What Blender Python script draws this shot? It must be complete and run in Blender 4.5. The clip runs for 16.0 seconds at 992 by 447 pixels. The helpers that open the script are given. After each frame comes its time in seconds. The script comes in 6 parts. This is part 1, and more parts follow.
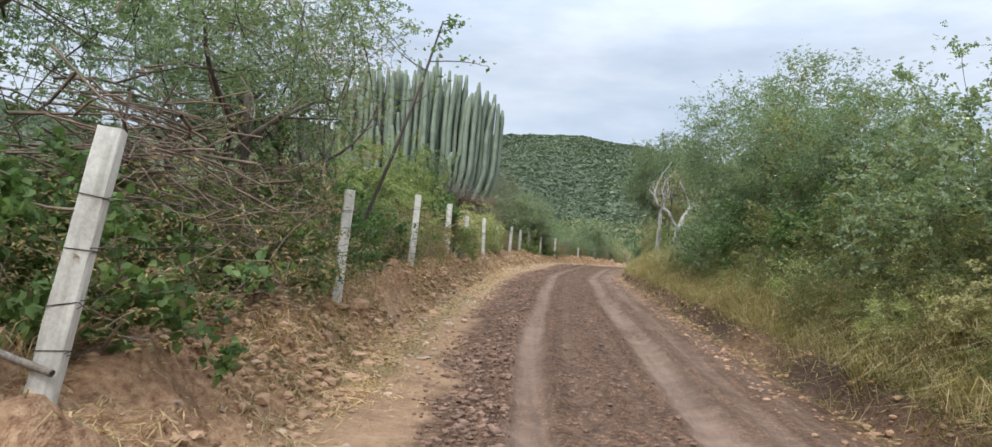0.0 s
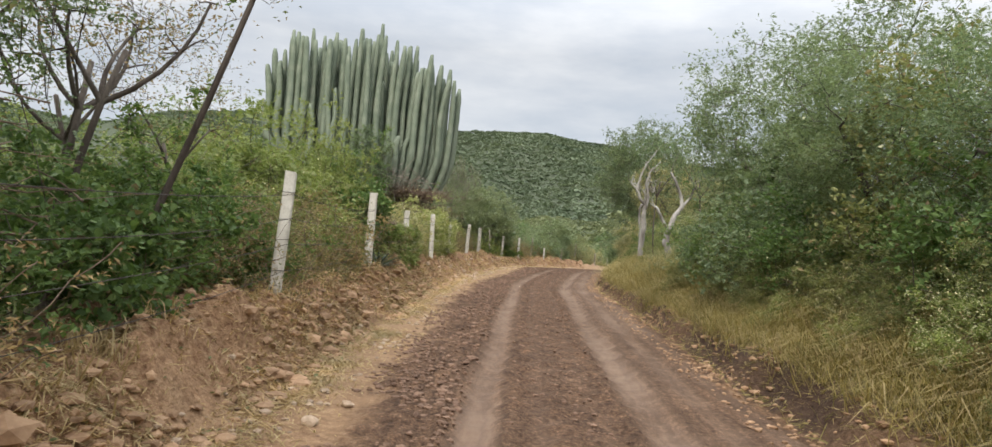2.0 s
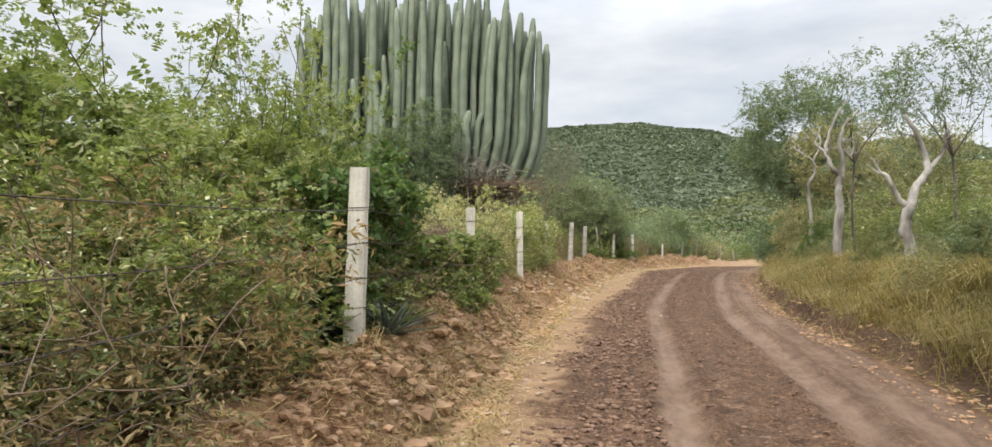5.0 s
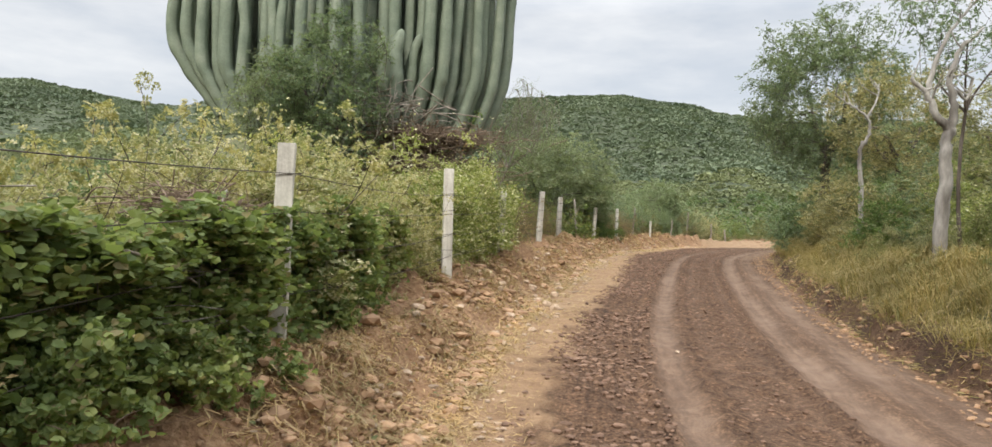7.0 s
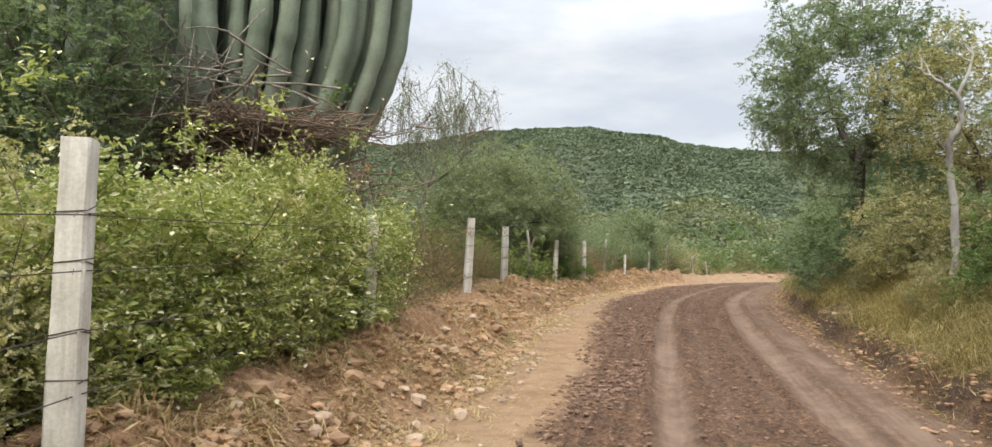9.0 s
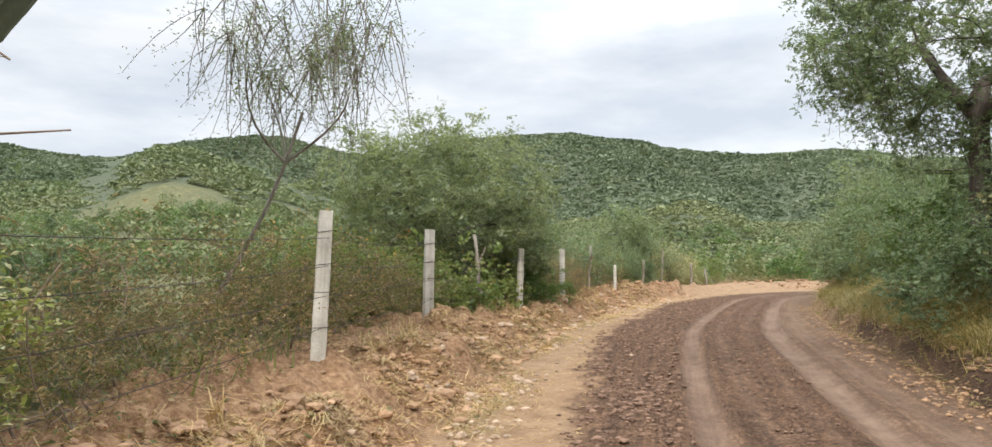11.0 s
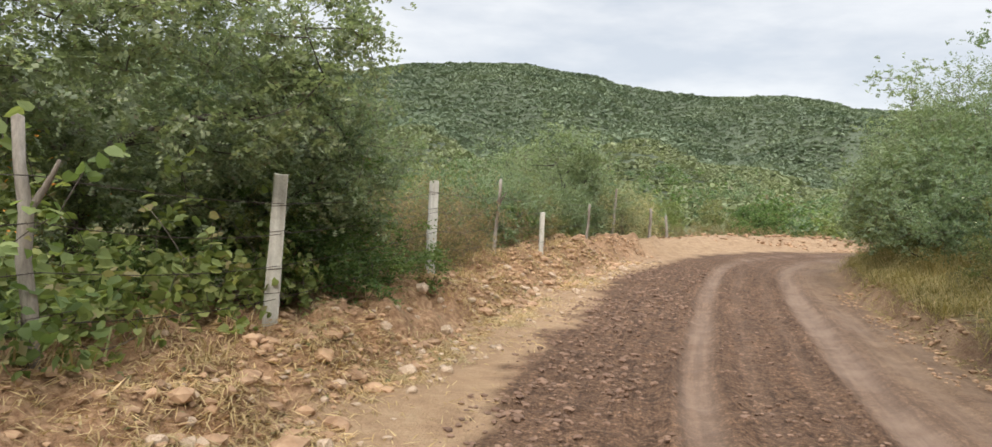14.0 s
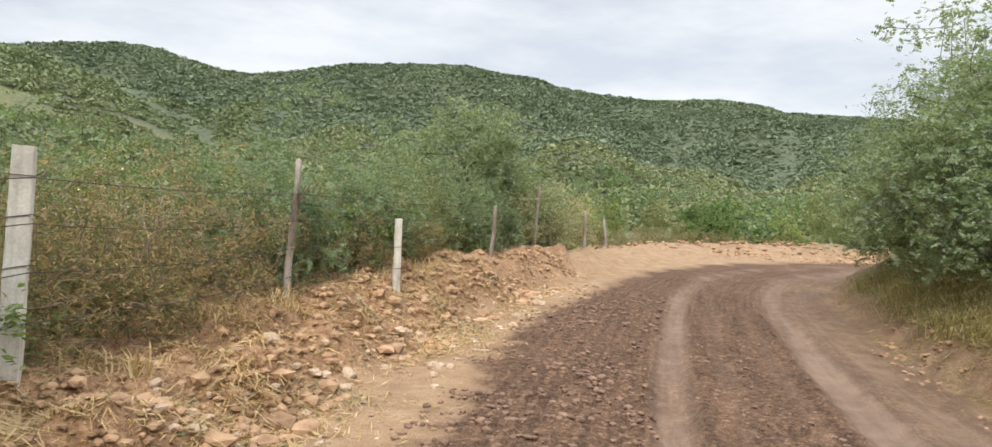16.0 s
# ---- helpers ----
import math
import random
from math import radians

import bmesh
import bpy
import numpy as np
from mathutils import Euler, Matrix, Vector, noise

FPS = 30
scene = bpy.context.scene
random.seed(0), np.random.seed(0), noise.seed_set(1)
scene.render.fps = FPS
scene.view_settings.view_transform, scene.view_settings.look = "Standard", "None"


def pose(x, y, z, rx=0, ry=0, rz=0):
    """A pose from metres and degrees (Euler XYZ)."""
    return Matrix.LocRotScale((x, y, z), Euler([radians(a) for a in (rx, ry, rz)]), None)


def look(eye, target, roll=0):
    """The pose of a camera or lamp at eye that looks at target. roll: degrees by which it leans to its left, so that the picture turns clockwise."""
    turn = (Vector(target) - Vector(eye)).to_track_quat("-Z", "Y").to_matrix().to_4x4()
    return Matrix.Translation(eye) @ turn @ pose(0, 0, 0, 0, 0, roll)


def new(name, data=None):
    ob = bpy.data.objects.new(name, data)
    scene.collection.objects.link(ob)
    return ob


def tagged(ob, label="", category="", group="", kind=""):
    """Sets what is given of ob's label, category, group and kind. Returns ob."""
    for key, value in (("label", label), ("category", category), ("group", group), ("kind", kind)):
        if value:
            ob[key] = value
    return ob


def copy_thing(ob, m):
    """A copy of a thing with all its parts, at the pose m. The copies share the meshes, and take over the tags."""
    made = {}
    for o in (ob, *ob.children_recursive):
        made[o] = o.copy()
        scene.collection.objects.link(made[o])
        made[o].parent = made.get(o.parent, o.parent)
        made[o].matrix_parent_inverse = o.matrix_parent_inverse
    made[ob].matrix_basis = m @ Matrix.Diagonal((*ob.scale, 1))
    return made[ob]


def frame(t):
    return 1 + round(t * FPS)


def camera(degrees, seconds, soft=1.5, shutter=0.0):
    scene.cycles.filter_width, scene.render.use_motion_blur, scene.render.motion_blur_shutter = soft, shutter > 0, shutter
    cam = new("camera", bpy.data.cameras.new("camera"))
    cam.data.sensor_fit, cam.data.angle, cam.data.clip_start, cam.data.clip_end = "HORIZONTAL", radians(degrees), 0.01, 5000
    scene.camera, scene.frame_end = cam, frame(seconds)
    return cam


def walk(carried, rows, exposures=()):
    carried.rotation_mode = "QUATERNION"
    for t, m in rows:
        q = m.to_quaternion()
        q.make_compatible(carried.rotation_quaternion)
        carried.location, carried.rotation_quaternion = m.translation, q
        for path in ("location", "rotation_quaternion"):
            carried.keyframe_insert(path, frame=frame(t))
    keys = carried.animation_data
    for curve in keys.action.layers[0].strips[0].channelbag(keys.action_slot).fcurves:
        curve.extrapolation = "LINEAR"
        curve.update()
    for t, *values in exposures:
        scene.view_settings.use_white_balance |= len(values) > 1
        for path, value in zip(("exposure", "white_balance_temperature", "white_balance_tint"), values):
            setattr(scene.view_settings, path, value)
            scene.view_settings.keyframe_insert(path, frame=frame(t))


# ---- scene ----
cam = camera(70.0, 16.0, soft=1.45)
PATH = [
    (0, (0.386, -2.332, 0.314), (0.358, -0.337, 0.45), 4.3),
    (0.5, (0.524, -0.93, 0.458), (0.534, 1.065, 0.605), 3.8),
    (1, (0.605, 0.549, 0.525), (0.683, 2.544, 0.651), 5.0),
    (1.5, (0.679, 2.021, 0.627), (0.752, 4.016, 0.749), 5.2),
    (2, (0.771, 3.433, 0.75), (0.845, 5.427, 0.886), 4.6),
    (2.5, (0.748, 4.957, 0.829), (0.747, 6.952, 0.97), 4.2),
    (3, (0.696, 6.395, 0.902), (0.685, 8.388, 1.07), 5.7),
    (3.2, (0.702, 6.952, 0.939), (0.657, 8.945, 1.092), 5.7),
    (5.3, (0.561, 13.282, 1.395), (0.358, 15.269, 1.497), 1.1),
    (5.5, (0.577, 13.988, 1.417), (0.378, 15.976, 1.504), 1.1),
    (6, (0.673, 15.667, 1.514), (0.48, 17.657, 1.59), 1.8),
    (6.5, (0.749, 17.447, 1.613), (0.589, 19.439, 1.679), 2.7),
    (7, (0.893, 19.168, 1.717), (0.755, 21.163, 1.752), 2.8),
    (7.5, (1.076, 20.965, 1.819), (0.945, 22.96, 1.845), 2.4),
    (8, (1.279, 22.767, 1.92), (1.157, 24.763, 1.963), 1.8),
    (8.5, (1.489, 24.572, 2.009), (1.407, 26.567, 2.121), 1.7),
    (9, (1.695, 26.354, 2.078), (1.638, 28.349, 2.211), 1.6),
    (9.5, (1.931, 28.098, 2.204), (1.896, 30.094, 2.333), 1.5),
    (9.7, (1.999, 28.761, 2.234), (1.969, 30.755, 2.392), 1.1),
    (11.8, (3.073, 36.583, 2.608), (3.062, 38.577, 2.759), 0.3),
    (12, (3.2, 37.287, 2.65), (3.189, 39.282, 2.793), 0.4),
    (12.5, (3.544, 39.016, 2.721), (3.561, 41.016, 2.755), 1.1),
    (13, (3.905, 40.761, 2.797), (3.995, 42.759, 2.755), 2.4),
    (13.5, (4.323, 42.343, 2.888), (4.424, 44.34, 2.865), 2.5),
    (14, (4.743, 44.019, 2.938), (4.879, 46.014, 2.906), 3.0),
    (14.5, (5.202, 45.697, 3.005), (5.405, 47.686, 2.958), 3.5),
    (15, (5.722, 47.281, 3.033), (5.94, 49.269, 3.028), 3.1),
    (15.5, (6.259, 48.913, 3.036), (6.525, 50.895, 3.013), 3.3),
    (16, (6.82, 50.451, 3.073), (7.117, 52.429, 3.057), 2.7),
]
walk(cam, [(t, look(eye, target, roll)) for t, eye, target, roll in PATH],
     exposures=[(0, 0.42, 5850, 9), (0.5, 0.18, 5850, 8), (1, 0.24, 6200, 9), (1.5, 0.33, 6450, 10), (2.5, 0.38, 6500, 10), (5.5, 0.54, 6550, 10), (6.5, 0.47, 6550, 10), (7.5, 0.53, 6550, 10),
                (9, 0.55, 6500, 10), (12, 0.64, 6450, 10), (13, 0.60, 6500, 10), (14, 0.56, 6500, 10), (16, 0.60, 6500, 10)])

# ---- light ----
world = bpy.data.worlds.new("overcast_sky")
scene.world = world
world.use_nodes = True
wn, wl = world.node_tree.nodes, world.node_tree.links
wn.clear()
w_out = wn.new("ShaderNodeOutputWorld")
w_bg = wn.new("ShaderNodeBackground")
w_sky = wn.new("ShaderNodeTexSky")
w_sky.sky_type, w_sky.sun_disc = "NISHITA", False
w_sky.sun_elevation, w_sky.sun_rotation = radians(42), radians(200)
w_scale = wn.new("ShaderNodeMix")
w_scale.data_type, w_scale.blend_type = "RGBA", "MULTIPLY"
w_scale.inputs[0].default_value = 1.0
w_scale.inputs[7].default_value = (0.12, 0.12, 0.12, 1)
w_co = wn.new("ShaderNodeTexCoord")
w_map = wn.new("ShaderNodeMapping")
w_map.inputs["Scale"].default_value = (1.0, 1.0, 3.6)
w_noise = wn.new("ShaderNodeTexNoise")
w_noise.inputs["Scale"].default_value, w_noise.inputs["Detail"].default_value = 3.4, 7
w_noise.inputs["Roughness"].default_value = 0.58
w_ramp = wn.new("ShaderNodeValToRGB")
w_ramp.color_ramp.elements[0].position, w_ramp.color_ramp.elements[0].color = 0.39, (0.68, 0.725, 0.785, 1)
w_ramp.color_ramp.elements[1].position, w_ramp.color_ramp.elements[1].color = 0.64, (0.92, 0.935, 0.95, 1)
w_mid = w_ramp.color_ramp.elements.new(0.5)
w_mid.color = (0.78, 0.81, 0.85, 1)
w_mix = wn.new("ShaderNodeMix")
w_mix.data_type = "RGBA"
w_mix.inputs[0].default_value = 0.86
wl.new(w_co.outputs["Generated"], w_map.inputs["Vector"])
wl.new(w_map.outputs[0], w_noise.inputs["Vector"])
wl.new(w_noise.outputs["Fac"], w_ramp.inputs["Fac"])
wl.new(w_sky.outputs[0], w_scale.inputs[6])
wl.new(w_scale.outputs[2], w_mix.inputs[6])
wl.new(w_ramp.outputs[0], w_mix.inputs[7])
wl.new(w_mix.outputs[2], w_bg.inputs["Color"])
# an overcast sky is about twice as bright overhead as low down
w_sep = wn.new("ShaderNodeSeparateXYZ")
w_lift = wn.new("ShaderNodeMapRange")
for w_k, w_v in zip(("From Min", "From Max", "To Min", "To Max"), (0.30, 1.0, 0.735, 2.95)):
    w_lift.inputs[w_k].default_value = w_v
wl.new(w_co.outputs["Generated"], w_sep.inputs[0])
wl.new(w_sep.outputs["Z"], w_lift.inputs["Value"])
wl.new(w_lift.outputs[0], w_bg.inputs["Strength"])
wl.new(w_bg.outputs[0], w_out.inputs[0])

sun = new("sun", bpy.data.lights.new("sun", "SUN"))
sun.data.energy, sun.data.angle, sun.data.color = 1.9, radians(22), (1.0, 0.94, 0.85)
sun.matrix_world = look((0, 0, 0), (0.29, 0.80, -0.77))

# ---- numbers ----
def rnd(seed):
    return np.random.default_rng(seed)


# ---- materials ----
def shader(name):
    m = bpy.data.materials.new(name)
    m.use_nodes = True
    nt = m.node_tree
    nt.nodes.clear()
    out = nt.nodes.new("ShaderNodeOutputMaterial")
    return m, nt, out


def node(nt, kind, **inputs):
    n = nt.nodes.new(kind)
    for k, v in inputs.items():
        n.inputs[k.replace("_", " ")].default_value = v
    return n


def noise_node(nt, scale, detail=4.0, rough=0.55, vec=None):
    n = node(nt, "ShaderNodeTexNoise", Scale=scale, Detail=detail, Roughness=rough)
    if vec is not None:
        nt.links.new(vec, n.inputs["Vector"])
    return n.outputs["Fac"]


def ramp(nt, fac, *stops):
    r = nt.nodes.new("ShaderNodeValToRGB")
    e = r.color_ramp.elements
    while len(e) < len(stops):
        e.new(0.5)
    for i, (p, c) in enumerate(stops):
        e[i].position = p
        e[i].color = (*c, 1) if len(c) == 3 else c
    nt.links.new(fac, r.inputs["Fac"])
    return r.outputs["Color"]


def blend(nt, fac, a, b, mode="MIX"):
    n = nt.nodes.new("ShaderNodeMix")
    n.data_type, n.blend_type = "RGBA", mode
    for sock, val in ((n.inputs[0], fac), (n.inputs[6], a), (n.inputs[7], b)):
        if isinstance(val, (int, float)):
            sock.default_value = val
        elif isinstance(val, tuple):
            sock.default_value = (*val, 1) if len(val) == 3 else val
        else:
            nt.links.new(val, sock)
    return n.outputs[2]


def bump(nt, height, strength, distance):
    b = node(nt, "ShaderNodeBump", Strength=strength, Distance=distance)
    nt.links.new(height, b.inputs["Height"])
    return b.outputs[0]


def finish(nt, out, color, rough=0.9, normal=None, spec=0.25, metal=0.0):
    p = nt.nodes.new("ShaderNodeBsdfPrincipled")
    if isinstance(color, tuple):
        p.inputs["Base Color"].default_value = (*color, 1)
    else:
        nt.links.new(color, p.inputs["Base Color"])
    p.inputs["Roughness"].default_value = rough
    p.inputs["Specular IOR Level"].default_value = spec
    p.inputs["Metallic"].default_value = metal
    if normal is not None:
        nt.links.new(normal, p.inputs["Normal"])
    nt.links.new(p.outputs[0], out.inputs["Surface"])
    return p


def leaf_material(name, dark, mid, light, dry=None, dry_share=0.0, trans=0.36, patch=1.3, gain=(1.52, 1.46, 1.5), gloss=0.3):
    """Leaves: colour varies leaf by leaf and in patches; some light passes through."""
    m, nt, out = shader(name)
    geo = nt.nodes.new("ShaderNodeNewGeometry")
    info = nt.nodes.new("ShaderNodeObjectInfo")
    co = nt.nodes.new("ShaderNodeTexCoord")
    dark, mid, light = (tuple(min(0.8, a * g) for a, g in zip(c_, gain)) for c_ in (dark, mid, light))
    dark = tuple(a * 0.6 + b * 0.4 for a, b in zip(dark, mid))
    light = tuple(a * 0.7 + b * 0.3 for a, b in zip(light, mid))
    c = ramp(nt, geo.outputs["Random Per Island"], (0.0, dark), (0.5, mid), (1.0, light))
    pn = noise_node(nt, patch, 3.0, 0.6, co.outputs["Object"])
    tone = ramp(nt, pn, (0.3, (0.72, 0.76, 0.72)), (0.7, (1.24, 1.2, 1.1)))
    c = blend(nt, 1.0, c, tone, "MULTIPLY")
    obj = ramp(nt, info.outputs["Random"], (0.0, (0.85, 0.9, 0.86)), (1.0, (1.12, 1.06, 1.0)))
    c = blend(nt, 1.0, c, obj, "MULTIPLY")
    if dry is not None:
        mathn = node(nt, "ShaderNodeMath")
        mathn.operation = "MULTIPLY"
        nt.links.new(geo.outputs["Random Per Island"], mathn.inputs[0])
        mathn.inputs[1].default_value = 37.0
        frac = node(nt, "ShaderNodeMath")
        frac.operation = "FRACT"
        nt.links.new(mathn.outputs[0], frac.inputs[0])
        less = node(nt, "ShaderNodeMath")
        less.operation = "LESS_THAN"
        nt.links.new(frac.outputs[0], less.inputs[0])
        less.inputs[1].default_value = dry_share
        c = blend(nt, less.outputs[0], c, dry)
    p = nt.nodes.new("ShaderNodeBsdfPrincipled")
    nt.links.new(c, p.inputs["Base Color"])
    p.inputs["Roughness"].default_value = 0.62
    p.inputs["Specular IOR Level"].default_value = gloss
    t = nt.nodes.new("ShaderNodeBsdfTranslucent")
    tc = blend(nt, 1.0, c, (1.18, 1.24, 0.78), "MULTIPLY")
    nt.links.new(tc, t.inputs["Color"])
    mx = nt.nodes.new("ShaderNodeMixShader")
    mx.inputs[0].default_value = trans
    nt.links.new(p.outputs[0], mx.inputs[1])
    nt.links.new(t.outputs[0], mx.inputs[2])
    nt.links.new(mx.outputs[0], out.inputs["Surface"])
    return m


def bark_material(name, a, b, c, scale=9.0):
    m, nt, out = shader(name)
    co = nt.nodes.new("ShaderNodeTexCoord")
    mp = node(nt, "ShaderNodeMapping", Scale=(1, 1, 0.3))
    nt.links.new(co.outputs["Object"], mp.inputs[0])
    big = noise_node(nt, scale * 0.35, 3, 0.6, mp.outputs[0])
    fine = noise_node(nt, scale * 4, 5, 0.65, mp.outputs[0])
    col = ramp(nt, big, (0.35, a), (0.52, b), (0.68, c))
    col = blend(nt, 0.6, col, ramp(nt, fine, (0.3, (0.5, 0.5, 0.5)), (0.7, (1.2, 1.2, 1.2))), "MULTIPLY")
    finish(nt, out, col, 0.92, bump(nt, fine, 0.7, 0.02))
    return m


def concrete_material():
    m, nt, out = shader("weathered_concrete")
    co = nt.nodes.new("ShaderNodeTexCoord")
    info = nt.nodes.new("ShaderNodeObjectInfo")
    add = node(nt, "ShaderNodeVectorMath")
    add.operation = "ADD"
    nt.links.new(co.outputs["Object"], add.inputs[0])
    nt.links.new(info.outputs["Location"], add.inputs[1])
    big = noise_node(nt, 3.5, 4, 0.6, add.outputs[0])
    fine = noise_node(nt, 45, 5, 0.7, add.outputs[0])
    mp = node(nt, "ShaderNodeMapping", Scale=(14, 14, 1.2))
    nt.links.new(add.outputs[0], mp.inputs[0])
    streak = noise_node(nt, 1.0, 3, 0.6, mp.outputs[0])
    col = ramp(nt, big, (0.3, (0.47, 0.44, 0.385)), (0.55, (0.60, 0.57, 0.505)), (0.75, (0.68, 0.65, 0.59)))
    col = blend(nt, 0.6, col, ramp(nt, streak, (0.33, (0.6, 0.57, 0.52)), (0.6, (1.08, 1.08, 1.06))), "MULTIPLY")
    col = blend(nt, 0.6, col, ramp(nt, fine, (0.3, (0.72, 0.7, 0.68)), (0.65, (1.1, 1.1, 1.1))), "MULTIPLY")
    finish(nt, out, col, 0.93, bump(nt, fine, 0.5, 0.01))
    return m


def ground_material():
    """Soil whose kinds follow the masks laid along the road: gravel, wheel tracks, sandy shoulder, dug bank, meadow."""
    m, nt, out = shader("soil")
    co = nt.nodes.new("ShaderNodeTexCoord")
    vec = co.outputs["Object"]
    ma = nt.nodes.new("ShaderNodeAttribute")
    ma.attribute_name = "zone_a"
    mb = nt.nodes.new("ShaderNodeAttribute")
    mb.attribute_name = "zone_b"
    sa, sb = nt.nodes.new("ShaderNodeSeparateColor"), nt.nodes.new("ShaderNodeSeparateColor")
    nt.links.new(ma.outputs["Color"], sa.inputs[0])
    nt.links.new(mb.outputs["Color"], sb.inputs[0])
    n1, n2, n3, n4 = (noise_node(nt, s_, 6, 0.62, vec) for s_ in (0.55, 3.2, 14.0, 55.0))
    speck = node(nt, "ShaderNodeTexVoronoi", Scale=26.0)
    nt.links.new(vec, speck.inputs["Vector"])
    crumb = node(nt, "ShaderNodeTexVoronoi", Scale=60.0)
    nt.links.new(vec, crumb.inputs["Vector"])
    gravel = ramp(nt, n3, (0.28, (0.084, 0.052, 0.033)), (0.5, (0.178, 0.114, 0.073)), (0.72, (0.290, 0.195, 0.130)))
    gravel = blend(nt, 0.75, gravel, ramp(nt, speck.outputs["Distance"], (0.0, (1.35, 1.3, 1.25)), (0.55, (0.6, 0.58, 0.58))), "MULTIPLY")
    gravel = blend(nt, 0.7, gravel, ramp(nt, n2, (0.34, (0.7, 0.68, 0.68)), (0.66, (1.25, 1.2, 1.15))), "MULTIPLY")
    gravel = blend(nt, 0.65, gravel, ramp(nt, n4, (0.36, (0.42, 0.40, 0.40)), (0.64, (1.5, 1.46, 1.42))), "MULTIPLY")
    lane = nt.nodes.new("ShaderNodeAttribute")
    lane.attribute_name = "lane"
    lm = node(nt, "ShaderNodeMapping", Scale=(11.0, 0.4, 1.0))
    nt.links.new(lane.outputs["Vector"], lm.inputs[0])
    drag = noise_node(nt, 1.0, 4, 0.65, lm.outputs[0])
    gravel = blend(nt, 0.8, gravel, ramp(nt, drag, (0.34, (0.62, 0.60, 0.59)), (0.66, (1.42, 1.37, 1.29))), "MULTIPLY")
    track = ramp(nt, n2, (0.3, (0.200, 0.132, 0.092)), (0.7, (0.285, 0.200, 0.143)))
    track = blend(nt, 0.5, track, ramp(nt, drag, (0.36, (0.75, 0.73, 0.72)), (0.64, (1.18, 1.16, 1.12))), "MULTIPLY")
    track = blend(nt, 0.35, track, ramp(nt, n4, (0.3, (0.7, 0.68, 0.66)), (0.7, (1.15, 1.15, 1.15))), "MULTIPLY")
    sand = ramp(nt, n2, (0.28, (0.285, 0.178, 0.104)), (0.5, (0.400, 0.265, 0.155)), (0.75, (0.485, 0.345, 0.208)))
    sand = blend(nt, 0.5, sand, ramp(nt, n4, (0.3, (0.7, 0.68, 0.66)), (0.7, (1.15, 1.15, 1.15))), "MULTIPLY")
    dug = ramp(nt, n3, (0.3, (0.200, 0.105, 0.058)), (0.52, (0.395, 0.240, 0.135)), (0.75, (0.570, 0.390, 0.238)))
    dug = blend(nt, 0.6, dug, ramp(nt, n2, (0.32, (0.62, 0.58, 0.55)), (0.68, (1.2, 1.18, 1.12))), "MULTIPLY")
    meadow = ramp(nt, n1, (0.3, (0.090, 0.100, 0.045)), (0.55, (0.175, 0.172, 0.085)), (0.75, (0.280, 0.245, 0.135)))
    meadow = blend(nt, 0.6, meadow, ramp(nt, n2, (0.3, (0.55, 0.55, 0.5)), (0.7, (1.2, 1.2, 1.1))), "MULTIPLY")
    forest = ramp(nt, n2, (0.3, (0.084, 0.100, 0.058)), (0.7, (0.112, 0.130, 0.080)))
    col = blend(nt, sb.outputs[1], meadow, forest)
    col = blend(nt, sb.outputs[0], col, dug)
    # cut bank: damp soil, with the shade under overhanging grass painted in
    damp_shade = ramp(nt, n3, (0.3, (0.052, 0.032, 0.022)), (0.7, (0.150, 0.094, 0.062)))
    col = blend(nt, sb.outputs[2], col, damp_shade)
    col = blend(nt, sa.outputs[2], col, sand)
    col = blend(nt, sa.outputs[0], col, gravel)
    col = blend(nt, sa.outputs[1], col, track)
    col = blend(nt, 1.0, col, (0.79, 0.79, 0.80), "MULTIPLY")
    h = blend(nt, 0.5, n3, n4)
    h = blend(nt, 0.35, h, speck.outputs["Distance"])
    h = blend(nt, 0.2, h, crumb.outputs["Distance"])
    h = blend(nt, 0.25, h, drag)
    flat = node(nt, "ShaderNodeMath")
    flat.operation = "MULTIPLY_ADD"
    nt.links.new(sa.outputs[1], flat.inputs[0])
    flat.inputs[1].default_value, flat.inputs[2].default_value = -0.7, 0.95
    b = node(nt, "ShaderNodeBump", Distance=0.07)
    nt.links.new(flat.outputs[0], b.inputs["Strength"])
    nt.links.new(h, b.inputs["Height"])
    finish(nt, out, col, 0.95, b.outputs[0], 0.15)
    return m


def plain_material(name, a, b, scale=12.0, rough=0.85, spec=0.2, metal=0.0, relief=0.4):
    m, nt, out = shader(name)
    co = nt.nodes.new("ShaderNodeTexCoord")
    geo = nt.nodes.new("ShaderNodeNewGeometry")
    n = noise_node(nt, scale, 5, 0.6, co.outputs["Object"])
    c = ramp(nt, n, (0.3, a), (0.7, b))
    c = blend(nt, 0.9, c, ramp(nt, geo.outputs["Random Per Island"], (0.0, (0.7, 0.68, 0.66)), (1.0, (1.25, 1.22, 1.18))), "MULTIPLY")
    finish(nt, out, c, rough, bump(nt, n, relief, 0.02), spec, metal)
    return m


